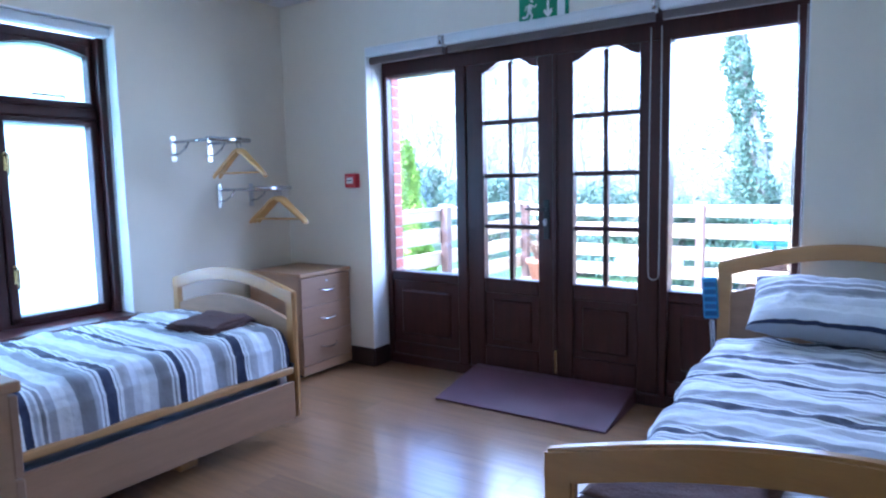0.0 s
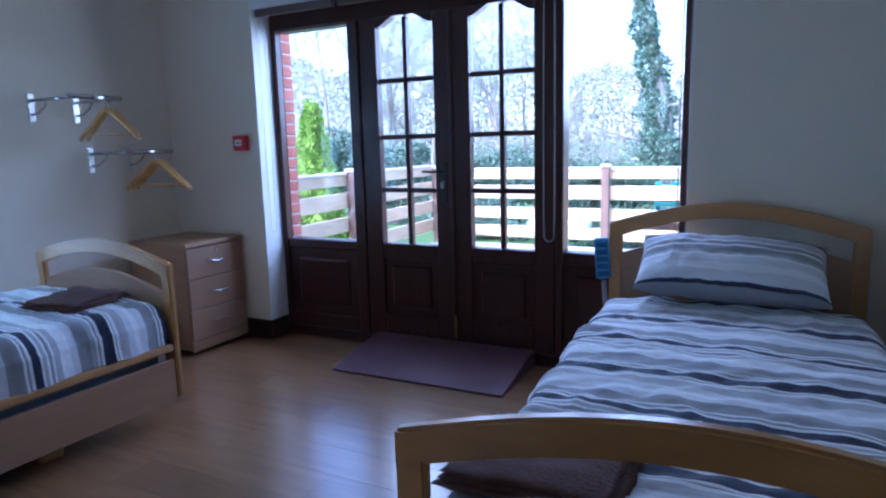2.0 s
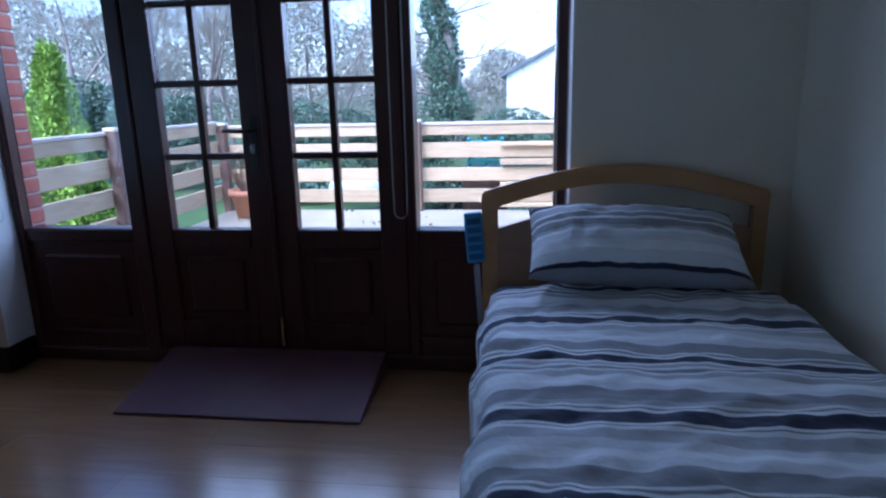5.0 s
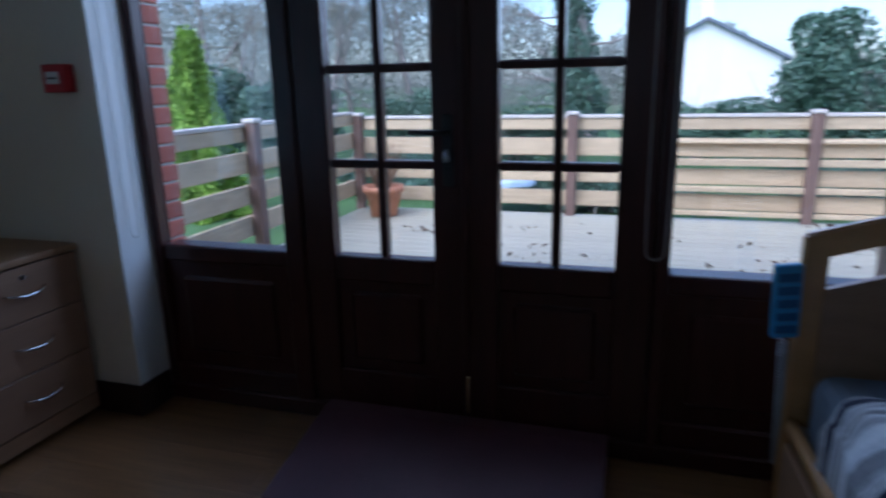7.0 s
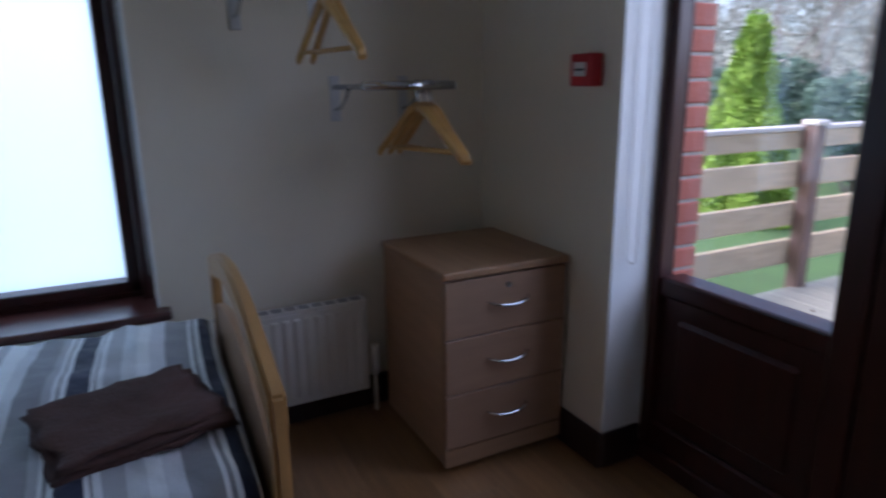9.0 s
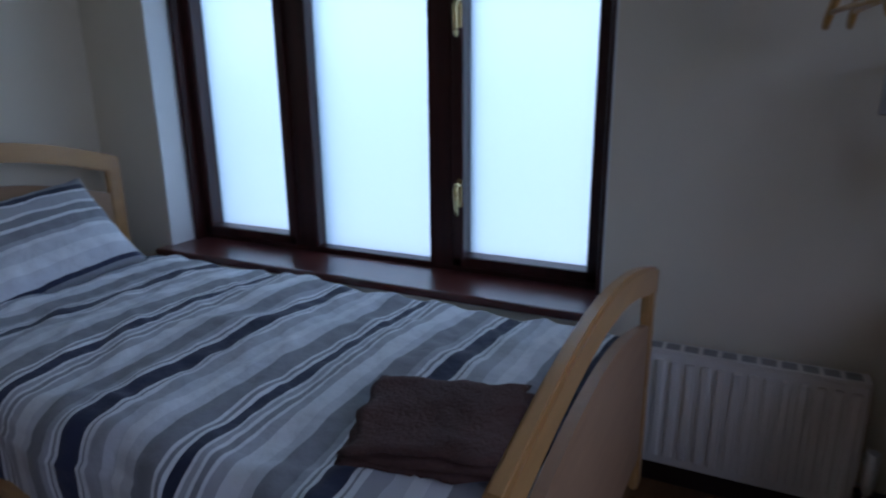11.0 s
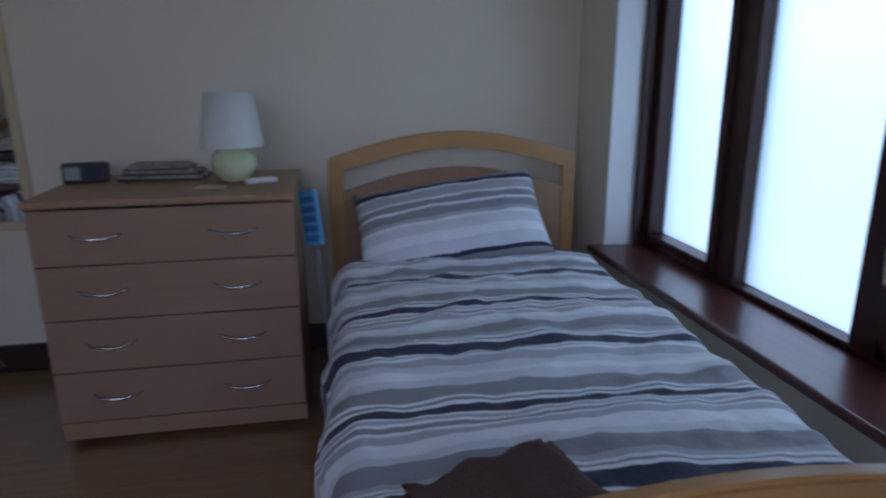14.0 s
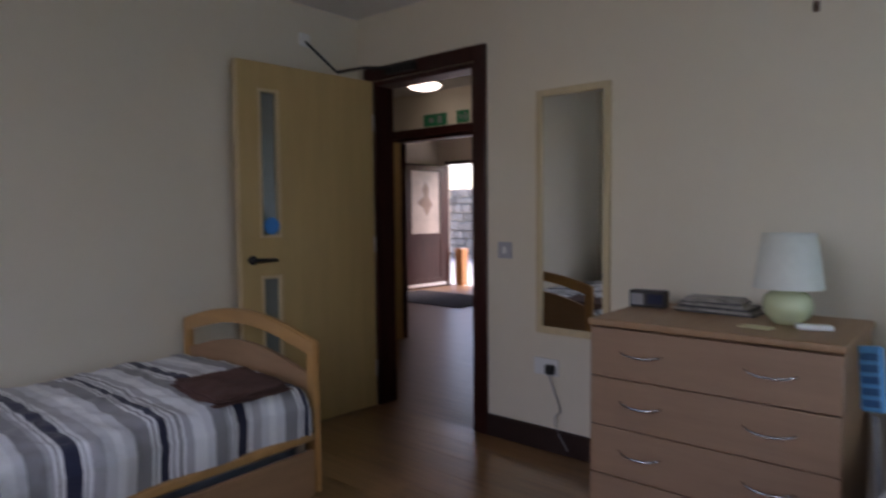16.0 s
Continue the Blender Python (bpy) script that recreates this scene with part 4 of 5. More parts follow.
# ---- north wall: call point, exit sign ----
cp = thing("fire_call_point", "red break glass fire alarm call point", "fire alarm", pose(0.718, YN, 1.268))
bm = B()
box(bm, -0.047, 0.047, -0.05, 0, -0.047, 0.047, 0.006, 2)
part("box", bm, RED, cp)
part("window", boxes((-0.027, 0.027, -0.0525, -0.05, -0.018, 0.022)), WHITE_PL, cp, "white break glass")
part("mark", boxes((-0.02, 0.02, -0.0535, -0.0525, -0.002, 0.004)), BLACK, cp)
ex = thing("exit_sign", "green fire exit sign with running figure and arrow", "sign", pose(2.107, YN, 2.165))
part("board", boxes((-0.145, 0.145, -0.005, 0, -0.073, 0.073)), GREEN, ex)
bm = B()
tube(bm, [(-0.075, -0.006, 0.035), (-0.085, -0.006, -0.005)], 0.012, 8)
tube(bm, [(-0.085, -0.006, -0.005), (-0.065, -0.006, -0.022), (-0.075, -0.006, -0.052)], 0.007, 6)
tube(bm, [(-0.085, -0.006, -0.005), (-0.10, -0.006, -0.03), (-0.125, -0.006, -0.032)], 0.007, 6)
tube(bm, [(-0.075, -0.006, 0.028), (-0.05, -0.006, 0.018), (-0.04, -0.006, 0.03)], 0.005, 6)
tube(bm, [(-0.075, -0.006, 0.028), (-0.10, -0.006, 0.025), (-0.108, -0.006, 0.004)], 0.005, 6)
tube(bm, [(-0.072, -0.006, 0.047), (-0.066, -0.006, 0.058)], 0.010, 8)
bmesh.ops.scale(bm, vec=(1, 0.25, 1), verts=bm.verts)
bmesh.ops.translate(bm, vec=(0, -0.0045, 0), verts=bm.verts)
part("running_figure", bm, WHITE_PL, ex, "plain white pictogram")
bm = B()
prism(bm, [(0.022, 0.045), (0.034, 0.045), (0.034, -0.012), (0.052, -0.002), (0.052, -0.022), (0.028, -0.048), (0.004, -0.022), (0.004, -0.002), (0.022, -0.012)], "y", -0.007, -0.005)
part("arrow", bm, WHITE_PL, ex)
part("doorway_mark", boxes((0.082, 0.125, -0.007, -0.005, -0.055, 0.058)), WHITE_PL, ex)

# ---- clothes rails and hangers ----


def clothes_rail(m):
    ob = thing("clothes_rail", "chrome wall rail on two bracket plates", "clothes rail", m, "chrome clothes rails on the wall")
    for y in (0.0, 0.257):
        bm = B()
        box(bm, 0, 0.006, y - 0.018, y + 0.018, -0.095, 0.058, 0.002)
        br = part("bracket_plate", bm, STEEL, ob)
        bm = B()
        tube(bm, [(0.004, y, 0.02), (0.37, y, 0.022)], 0.009, 8)
        tube(bm, [(0.004, y, -0.055), (0.06, y, -0.05), (0.12, y, -0.02), (0.15, y, 0.012)], 0.006, 8)
        part("arm", bm, CHROME, br)
    bm = B()
    tube(bm, [(0.37, -0.03, 0.024), (0.37, 0.275, 0.024)], 0.0135, 12)
    part("rod", bm, CHROME, ob)
    return ob


rail_a = clothes_rail(pose(XW, -0.81, 1.205))
copy_thing(rail_a, pose(XW, -1.125, 1.50))


def hanger(m):
    ob = thing("coat_hanger", "varnished wooden coat hanger with wire hook", "coat hanger", m, "wooden coat hangers on the rails")
    bm = B()
    for s in (-1, 1):
        pts = [(s * 0.0, 0, -0.062), (s * 0.035, 0, -0.075), (s * 0.11, 0, -0.14), (s * 0.19, 0, -0.205), (s * 0.205, 0, -0.222)]
        tube(bm, pts, [0.017, 0.016, 0.014, 0.014, 0.011], 8)
    bmesh.ops.scale(bm, vec=(1, 0.65, 1), verts=bm.verts)
    part("shoulder_bar", bm, HANGWOOD, ob)
    bm = B()
    tube(bm, [(-0.175, 0, -0.195), (0.175, 0, -0.195)], 0.006, 8)
    part("bar", bm, HANGWOOD, ob)
    bm = B()
    tube(bm, [(0, 0, -0.07), (0, 0, -0.035)] + [(-0.0165 * math.cos(a), 0, 0.0165 * math.sin(a)) for a in [math.pi * k / 8 - 1.0 for k in range(0, 11)]], 0.0025, 6)
    part("hook", bm, CHROME, ob)
    return ob


HANGWOOD = mat("varnished_hanger_wood", (0.60, 0.34, 0.10), 0.3, vary=0.15, scale=8, stretch=(1, 8, 8), coat=0.3)
h1 = hanger(pose(XW + 0.37, -0.665, 1.228, 0, 0, 15))
copy_thing(h1, pose(XW + 0.37, -0.64, 1.228, 0, 0, 11))
copy_thing(h1, pose(XW + 0.37, -0.618, 1.228, 0, 0, 7))
copy_thing(h1, pose(XW + 0.37, -0.945, 1.523, 0, 0, 8))
copy_thing(h1, pose(XW + 0.37, -0.918, 1.523, 0, 0, 3))

# ---- radiator ----
rad = thing("radiator", "white ribbed panel radiator under the clothes rails", "radiator")
ry0, ry1 = -1.36, -0.752
bm = B()
box(bm, XW + 0.045, XW + 0.085, ry0, ry1, 0.105, 0.46, 0.008, 2)
n = 15
front = part("panel", bm, RAD, rad)
for k in range(n):
    y = ry0 + 0.03 + (ry1 - ry0 - 0.06) * k / (n - 1)
    bm = B()
    box(bm, XW + 0.082, XW + 0.096, y - 0.012, y + 0.012, 0.135, 0.437, 0.006, 2)
    part("rib", bm, RAD, front)
part("top_grille", boxes((XW + 0.03, XW + 0.09, ry0 + 0.004, ry1 - 0.004, 0.4605, 0.468)), RAD, rad)
for k in range(12):
    y = ry0 + 0.04 + k * (ry1 - ry0 - 0.08) / 11
    part("slot", boxes((XW + 0.04, XW + 0.08, y - 0.018, y + 0.018, 0.4682, 0.4692)), FLEX, rad)
bm = B()
tube(bm, [(XW + 0.06, ry1 + 0.03, 0.0), (XW + 0.06, ry1 + 0.03, 0.17), (XW + 0.06, ry1 - 0.005, 0.17)], 0.008, 8)
part("pipe", bm, RAD, rad)
bm = B()
tube(bm, [(XW + 0.06, ry1 + 0.03, 0.15), (XW + 0.06, ry1 + 0.03, 0.20), (XW + 0.06, ry1 + 0.03, 0.27)], [0.013, 0.018, 0.016], 12)
part("valve", bm, WHITE_PL, rad, "white thermostatic valve")

# ---- ramp at the french window ----
bm = B()
prism(bm, [(-0.56, 0.002), (-0.13, 0.002), (-0.063, 0.002), (-0.063, 0.09), (-0.12, 0.09), (-0.56, 0.012)], "x", 1.575, 2.585)
bmesh.ops.bevel(bm, geom=[e for e in bm.edges if e.calc_face_angle(0) > 0.5], offset=0.003, segments=1, affect="EDGES")
solid("threshold_ramp", bm, RAMP, "brown rubber threshold ramp against the french doors", "ramp")

# ---- lobby and hall beyond the doorway ----
LY = -5.2
solid("wall_lobby", boxes((2.6, 2.7, LY, YS - 0.14, -0.2, H), (6.2, 6.3, LY, YS - 0.14, -0.2, H), (2.6, 4.25, LY - 0.12, LY, -0.2, H), (5.45, 6.3, LY - 0.12, LY, -0.2, H), (4.25, 5.45, LY - 0.12, LY, 1.96, H),
                          (XE + 0.2, 6.3, YS - 0.14, YS, -0.2, H)), PLASTER, "cream painted lobby walls", "wall", kind="structure")
HX0, HX1, HY = 3.6, 8.2, -9.0
solid("wall_hall", boxes((HX0 - 0.1, HX0, HY, LY - 0.12, -0.2, H + 0.3), (HX1, HX1 + 0.1, HY, LY - 0.12, -0.2, H + 0.3), (HX0 - 0.1, 7.15, HY - 0.15, HY, -0.2, H + 0.3), (8.08, HX1 + 0.1, HY - 0.15, HY, -0.2, H + 0.3), (7.15, 8.08, HY - 0.15, HY, 2.1, H + 0.3),
                         (6.3, HX1 + 0.1, LY - 0.12, LY, -0.2, H + 0.3)), PLASTER, "cream painted hall walls", "wall", kind="structure")
solid("ceiling_hall", boxes((2.6, 6.3, LY - 0.12, YS - 0.14, H - 0.14, H + 0.1), (HX0 - 0.1, HX1 + 0.1, HY - 0.15, LY - 0.12, H, H + 0.1)), CEILING, "white hall ceiling", "ceiling", kind="structure")
solid("floor_hall", boxes((2.6, 8.3, HY - 0.15, YS - 0.0, -0.05, -0.002)), LAM_HALL_DIM, "oak laminate hall floor", "floor", kind="structure")
hf = thing("door_frame", "dark mahogany frame of the hall doorway", "door frame", kind="structure")
for x0, x1, z0, z1 in ((4.17, 4.25, 0, 2.035), (5.45, 5.53, 0, 2.035), (4.25, 5.45, 1.96, 2.035)):
    part("architrave", boxes((x0, x1, LY, LY + 0.02, z0, z1)), MAHOGANY, hf)
part("lining", boxes((4.25, 4.28, LY - 0.12, LY, 0, 1.96), (5.42, 5.45, LY - 0.12, LY, 0, 1.96), (4.28, 5.42, LY - 0.12, LY, 1.93, 1.96)), MAHOGANY, hf)
hd = thing("hall_door", "pale oak hall door standing open", "door", pose(5.41, LY - 0.02, 0, 0, 0, 95))
part("leaf", boxes((0, 0.8, -0.02, 0.02, 0.005, 1.925)), OAK_DOOR, hd)
part("lipping", boxes((0.80, 0.806, -0.021, 0.021, 0.005, 1.925)), OAK_BEAD, hd)
cl = thing("ceiling_light", "round opal ceiling light, switched on", "ceiling light", pose(4.68, -4.79, H - 0.14))
bm = B()
bmesh.ops.create_cone(bm, cap_ends=True, segments=32, radius1=0.145, radius2=0.145, depth=0.03, matrix=pose(0, 0, -0.015))
part("base", bm, WHITE_PL, cl)
part("diffuser", lathe(B(), [(0.14, -0.03), (0.135, -0.05), (0.11, -0.066), (0.06, -0.077), (0.001, -0.08)]), LAMPGLOW, cl, "glowing opal diffuser")
for x, w in ((4.92, 0.28), (4.59, 0.14)):
    es = thing("exit_sign", "small dark green exit sign over the hall doorway", "sign", pose(x, LY, 2.10))
    part("board", boxes((-w / 2, w / 2, 0, 0.006, -0.055, 0.055)), GREEN, es)
    part("mark", boxes((-w * 0.3, -w * 0.12, 0.006, 0.007, -0.035, 0.035)), FLEX, es)
    part("mark", boxes((w * 0.05, w * 0.25, 0.006, 0.007, -0.02, 0.02)), FLEX, es)
fd = thing("front_door", "dark mahogany front door with etched glass, standing open", "door", pose(8.06, HY + 0.02, 0, 0, 0, 88))
for r in ((0, 0.12, 0.01, 2.03), (0.80, 0.92, 0.01, 2.03), (0.12, 0.80, 1.92, 2.03), (0.12, 0.80, 0.78, 0.9), (0.12, 0.80, 0.01, 0.15)):
    part("rail", boxes((r[0], r[1], -0.025, 0.025, r[2], r[3])), MAHOGANY, fd)
part("panel", boxes((0.12, 0.80, -0.012, 0.012, 0.15, 0.78)), MAHOGANY, fd)
pn = part("pane", boxes((0.12, 0.80, -0.006, 0.006, 0.9, 1.92)), LEADED, fd, "etched glass with a flower motif")
bm = B()
prism(bm, [(0.46, 1.75), (0.54, 1.62), (0.50, 1.52), (0.66, 1.40), (0.52, 1.32), (0.44, 1.18), (0.36, 1.30), (0.30, 1.38), (0.40, 1.52), (0.38, 1.62)], "y", 0.006, 0.010)
part("motif", bm, LEADED_DK, pn)
part("weather_bar", boxes((0.02, 0.90, 0.025, 0.045, 0.03, 0.075)), WHITE_PL, fd)
ff = thing("door_frame", "dark mahogany frame of the front doorway", "door frame", kind="structure")
part("jamb", boxes((7.15, 7.20, HY - 0.1, HY + 0.02, 0, 2.1)), MAHOGANY, ff)
part("jamb", boxes((8.05, 8.08, HY - 0.1, HY - 0.01, 0, 2.1)), MAHOGANY, ff)
part("head", boxes((7.20, 8.05, HY - 0.1, HY + 0.02, 2.05, 2.1)), MAHOGANY, ff)
solid("entrance_mat", boxes((6.2, 7.9, -8.2, -7.1, -0.001, 0.012)), HALLMAT, "dark grey entrance mat on the hall floor", "mat")
bm = B()
box(bm, 7.86, 8.02, -9.36, -9.2, -0.02, 0.62, 0.01)
solid("timber_post", bm, ORANGE, "short orange timber post outside the front door", "post")

# outside the front door
sw_ = thing("stone_wall", "rubble stone garden wall", "wall", kind="structure")
part("core", boxes((3, 20, -14.4, -14.1, -0.2, 1.75)), MORTAR, sw_)
random.seed(9)
bmr = B()
box(bmr, -0.5, 0.5, -0.5, 0.5, -0.5, 0.5, 0.12)
me_stone = bpy.data.meshes.new("stone")
bmr.to_mesh(me_stone)
bmr.free()
me_stone.materials.append(STONE)
z = -0.1
while z < 1.75:
    hgt = random.uniform(0.16, 0.26)
    x = 7.0
    while x < 12.5:
        w = random.uniform(0.22, 0.5)
        s = new("stone", me_stone)
        s.parent = sw_
        s.matrix_basis = Matrix.LocRotScale((x + w / 2, -14.08, z + hgt / 2), Euler((0, 0, random.uniform(-0.05, 0.05))), (w - 0.02, random.uniform(0.1, 0.2), hgt - 0.02))
        x += w
    z += hgt
bm = B()
box(bm, 9.0, 9.6, -12.9, -12.3, 0.0, 0.95, 0.04)
binn = thing("wheelie_bin", "blue grey wheelie bin beside the stone wall", "bin")
part("body", bm, BIN, binn)
bm = B()
box(bm, 8.97, 9.63, -12.93, -12.27, 0.95, 1.02, 0.03)
part("lid", bm, BIN, binn)
solid("pavement", boxes((2, 22, -14.3, HY - 0.15, -0.06, -0.012)), PAVING, "pale concrete paving before the front door", "paving", kind="structure")

# ---- outside: ground, deck, fence ----
solid("ground", boxes((-400, 400, 0.6, 500, -0.9, -0.45), (-400, -0.4, -400, 0.6, -0.9, -0.45), (-0.4, 400, -400, -14.5, -0.9, -0.2)), GRASS, "green winter lawn", "ground", kind="structure")

fence = thing("deck_fence", "timber deck fence with four pine rails and brown posts", "fence")
FY, FX = 4.22, -0.19


def post(x, y, top=0.99):
    bm = B()
    box(bm, x - 0.045, x + 0.045, y - 0.045, y + 0.045, -0.5, top - 0.02, 0.006)
    p = part("post", bm, POSTWOOD, fence)
    bm = B()
    box(bm, x - 0.058, x + 0.058, y - 0.058, y + 0.058, top - 0.02, top + 0.012, 0.008)
    part("cap", bm, CAPWOOD, p, "pale post cap")


for x in (FX, 2.03, 4.10, 6.2):
    post(x, FY, 0.94)
for y in (0.6, 2.28):
    post(FX, y)
RAILS = ((0.78, 0.885), (0.535, 0.70), (0.28, 0.425), (0.045, 0.19))
for x0, x1 in ((FX, 2.03), (2.03, 4.10), (4.10, 6.2)):
    for z0, z1 in RAILS:
        bm = B()
        box(bm, x0, x1 - 0.004, FY + 0.047, FY + 0.085, z0, z1, 0.004)
        part("rail", bm, RAILWOOD, fence)
    bm = B()
    box(bm, x0, x1 - 0.004, FY + 0.03, FY + 0.12, 0.888, 0.918, 0.005)
    part("cap_rail", bm, CAPWOOD, fence)
for y0, y1 in ((0.3, 2.28), (2.28, FY)):
    for z0, z1 in ((0.83, 0.935), (0.59, 0.75), (0.345, 0.495), (0.095, 0.255)):
        bm = B()
        box(bm, FX - 0.085, FX - 0.047, y0, y1 - 0.004, z0, z1, 0.004)
        part("rail", bm, RAILWOOD, fence)
    bm = B()
    box(bm, FX - 0.12, FX - 0.03, y0, y1 - 0.004, 0.938, 0.966, 0.005)
    part("cap_rail", bm, CAPWOOD, fence)
gate = thing("fence_panel", "pine slatted panel fixed inside the deck fence", "fence panel")
for z0, z1 in ((0.66, 0.69), (0.46, 0.52), (0.22, 0.27), (0.0, 0.04)):
    bm = B()
    box(bm, 2.93, 6.0, FY - 0.02, FY + 0.045, z0, z1, 0.004)
    part("slat", bm, RAILWOOD, gate)

pot = thing("plant_pot", "terracotta pot with a dead plant on the deck", "plant pot", pose(0.22, 3.85, -0.04))
part("pot", lathe(B(), [(0.001, 0.0), (0.13, 0.0), (0.18, 0.24), (0.205, 0.24), (0.205, 0.30), (0.18, 0.30), (0.17, 0.26), (0.001, 0.25)]), TERRA, pot)
bm = B()
random.seed(3)
for k in range(60):
    a, r = random.uniform(0, 6.28), random.uniform(0.1, 0.28)
    tube(bm, [(0.05 * math.cos(a), 0.05 * math.sin(a), 0.24), (r * 0.6 * math.cos(a), r * 0.6 * math.sin(a), 0.45), (r * math.cos(a + 0.3), r * math.sin(a + 0.3), random.uniform(0.5, 0.75))], [0.005, 0.004, 0.002], 4, False)
part("dead_stems", bm, mat("dry_plant_stems", (0.20, 0.12, 0.07), 0.9, vary=0.3), pot, "dry brown stems")
bm = B()
r = bmesh.ops.create_uvsphere(bm, u_segments=24, v_segments=12, radius=0.5)
for v in bm.verts:
    v.co.z = max(0, v.co.z) * 0.45 + 0.03 * noise.noise(v.co * 4)
solid("covered_table", bm, PALEBLUE, "low pale blue covered mound beyond the fence", "cover", pose(0.9, 6.2, -0.05))
bm = B()
for k in range(4):
    box(bm, -0.2, 0.2, -0.14 + 0.0, 0.14, 0.09 * k, 0.09 * k + 0.05, 0.01)
for s in (-0.19, 0.0, 0.19):
    box(bm, s - 0.012, s + 0.012, -0.145, 0.145, 0, 0.36)
solid("plastic_crate", bm, TEAL, "turquoise slatted plastic crate behind the fence", "crate", pose(2.75, 4.6, 0.36))
solid("crate_stand", boxes((2.5, 3.0, 4.42, 4.8, -0.45, 0.36)), POSTWOOD, "brown timber stand behind the fence", "stand")

# ---- trees and shrubs ----


def cards(name, pts, size, material, parent=None, seed=0, flat=0.4):
    """Many small leaves, each a bent pair of triangles, at given points."""
    rng = np.random.default_rng(seed)
    p = np.asarray(pts, float)
    n = len(p)
    a = rng.normal(size=(n, 3))
    a /= np.linalg.norm(a, axis=1)[:, None]
    b = np.cross(a, rng.normal(size=(n, 3)))
    b /= np.linalg.norm(b, axis=1)[:, None]
    s = size * rng.uniform(0.6, 1.3, n)[:, None]
    c = np.cross(a, b) * s * 0.25
    v = np.stack([p - a * s, p + b * s * 0.5 + c, p + a * s, p - b * s * 0.5 + c], 1).reshape(-1, 3)
    me = bpy.data.meshes.new(name)
    k = np.arange(n)[:, None] * 4
    f = np.concatenate([k + [0, 1, 2], k + [0, 2, 3]]).tolist()
    me.from_pydata(v.tolist(), [], f)
    me.materials.append(material)
    ob = new(name, me)
    if parent is not None:
        ob.parent = parent
    return ob


def branches(rng, base, direction, length, radius, depth, out, spread=0.55, kids=3, min_r=0.004):
    """Grows tapered limbs; out receives (points, radii)."""
    pts, rad = [Vector(base)], [radius]
    d = Vector(direction).normalized()
    n = 4
    for k in range(n):
        d = (d + Vector(rng.normal(0, 0.13, 3)) + Vector((0, 0, 0.05))).normalized()
        pts.append(pts[-1] + d * (length / n))
        rad.append(max(min_r * 0.6, radius * (1 - 0.6 * (k + 1) / n)))
    out.append((pts, rad))
    if depth <= 0:
        return
    for k in range(kids):
        i = int(rng.integers(1, n + 1))
        nd = (d + Vector(rng.normal(0, spread, 3))).normalized()
        branches(rng, pts[i], nd, length * rng.uniform(0.55, 0.8), max(min_r, rad[i] * 0.65), depth - 1, out, spread, kids, min_r)


def limbs_mesh(bm, limbs):
    for pts, rad in limbs:
        tube(bm, pts, rad, 8 if rad[0] > 0.04 else (5 if rad[0] > 0.012 else 3), False)
    return bm


def bare_tree(x, y, h, seed, depth=5):
    rng = np.random.default_rng(seed)
    ob = thing("tree", "bare leafless winter tree with fine grey twigs", "tree", pose(x, y, -0.5), "bare trees behind the deck")
    limbs = []
    branches(rng, (0, 0, 0), (rng.normal(0, 0.06), rng.normal(0, 0.06), 1), h * 0.5, h * 0.010, depth, limbs, 0.62, 4, 0.005)
    big = [l for l in limbs if l[1][0] > 0.03]
    part("trunk", limbs_mesh(B(), big), BARK, ob)
    part("twigs", limbs_mesh(B(), [l for l in limbs if l[1][0] <= 0.03]), TWIG, ob, "fine bare twigs")
    return ob


protos = [bare_tree(-6.5, 13.0, 7.5, 11), bare_tree(-2.2, 15.5, 8.0, 12), bare_tree(-10.0, 10.5, 7.0, 13)]
random.seed(21)
for k, (x, y) in enumerate(((-4.4, 12.0), (-8.2, 14.5), (-3.4, 18.0), (-6.0, 17.0), (-12.5, 13.0), (-11.0, 15.5), (-9.5, 19.0), (-14.0, 17.5), (-5.0, 20.0), (-16.5, 12.0), (-7.2, 11.2), (-5.2, 15.0), (-2.6, 13.2))):
    copy_thing(protos[k % 3], Matrix.LocRotScale((x, y, -0.6), Euler((0, 0, random.uniform(0, 6.28))), None))
for k, (x, y) in enumerate(((1.0, 30.0), (-1.5, 34.0), (3.0, 33.0), (-4.0, 32.0), (14.0, 30.0), (17.5, 27.0), (11.5, 34.0))):
    copy_thing(protos[k % 3], Matrix.LocRotScale((x, y, -2.6), Euler((0, 0, random.uniform(0, 6.28))), (0.62, 0.62, 0.62)))

# ivy-clad trunk
ivy = thing("ivy_tree", "leaning tree trunk thickly clad in dark ivy", "tree", pose(1.25, 14.0, -0.5))
bm = B()
limbs = [([Vector((0.25, 0, 0)), Vector((0.1, 0, 2.2)), Vector((-0.3, 0, 4.4)), Vector((-0.6, 0, 6.6))], [0.24, 0.20, 0.15, 0.08])]
rng = np.random.default_rng(5)
for z0, s in ((1.6, -1), (2.1, -1), (2.6, 1), (3.2, -1), (3.6, 1), (2.9, -1)):
    branches(rng, (0.1 - 0.1 * z0, 0, z0), (s, rng.normal(0, 0.3), 0.1), rng.uniform(1.1, 1.9), 0.035, 2, limbs, 0.45, 3, 0.008)
part("trunk", limbs_mesh(bm, limbs), BARK, ivy)
pts = []
for k in range(9000):
    z0 = 0.9 + 5.3 * rng.uniform(0, 1) ** 1.25
    r = (0.66 - 0.07 * z0) * (0.72 + 0.5 * math.sin(z0 * 3.1) ** 2 * rng.uniform(0.4, 1)) * rng.uniform(0.35, 1.0) ** 0.5
    a = rng.uniform(0, 6.283)
    r *= 1 + 0.3 * math.sin(3 * a + z0 * 2.4)
    pts.append((0.25 - 0.14 * z0 + r * math.cos(a), r * math.sin(a), z0))
cards("ivy", pts, 0.06, IVY, ivy, 5)


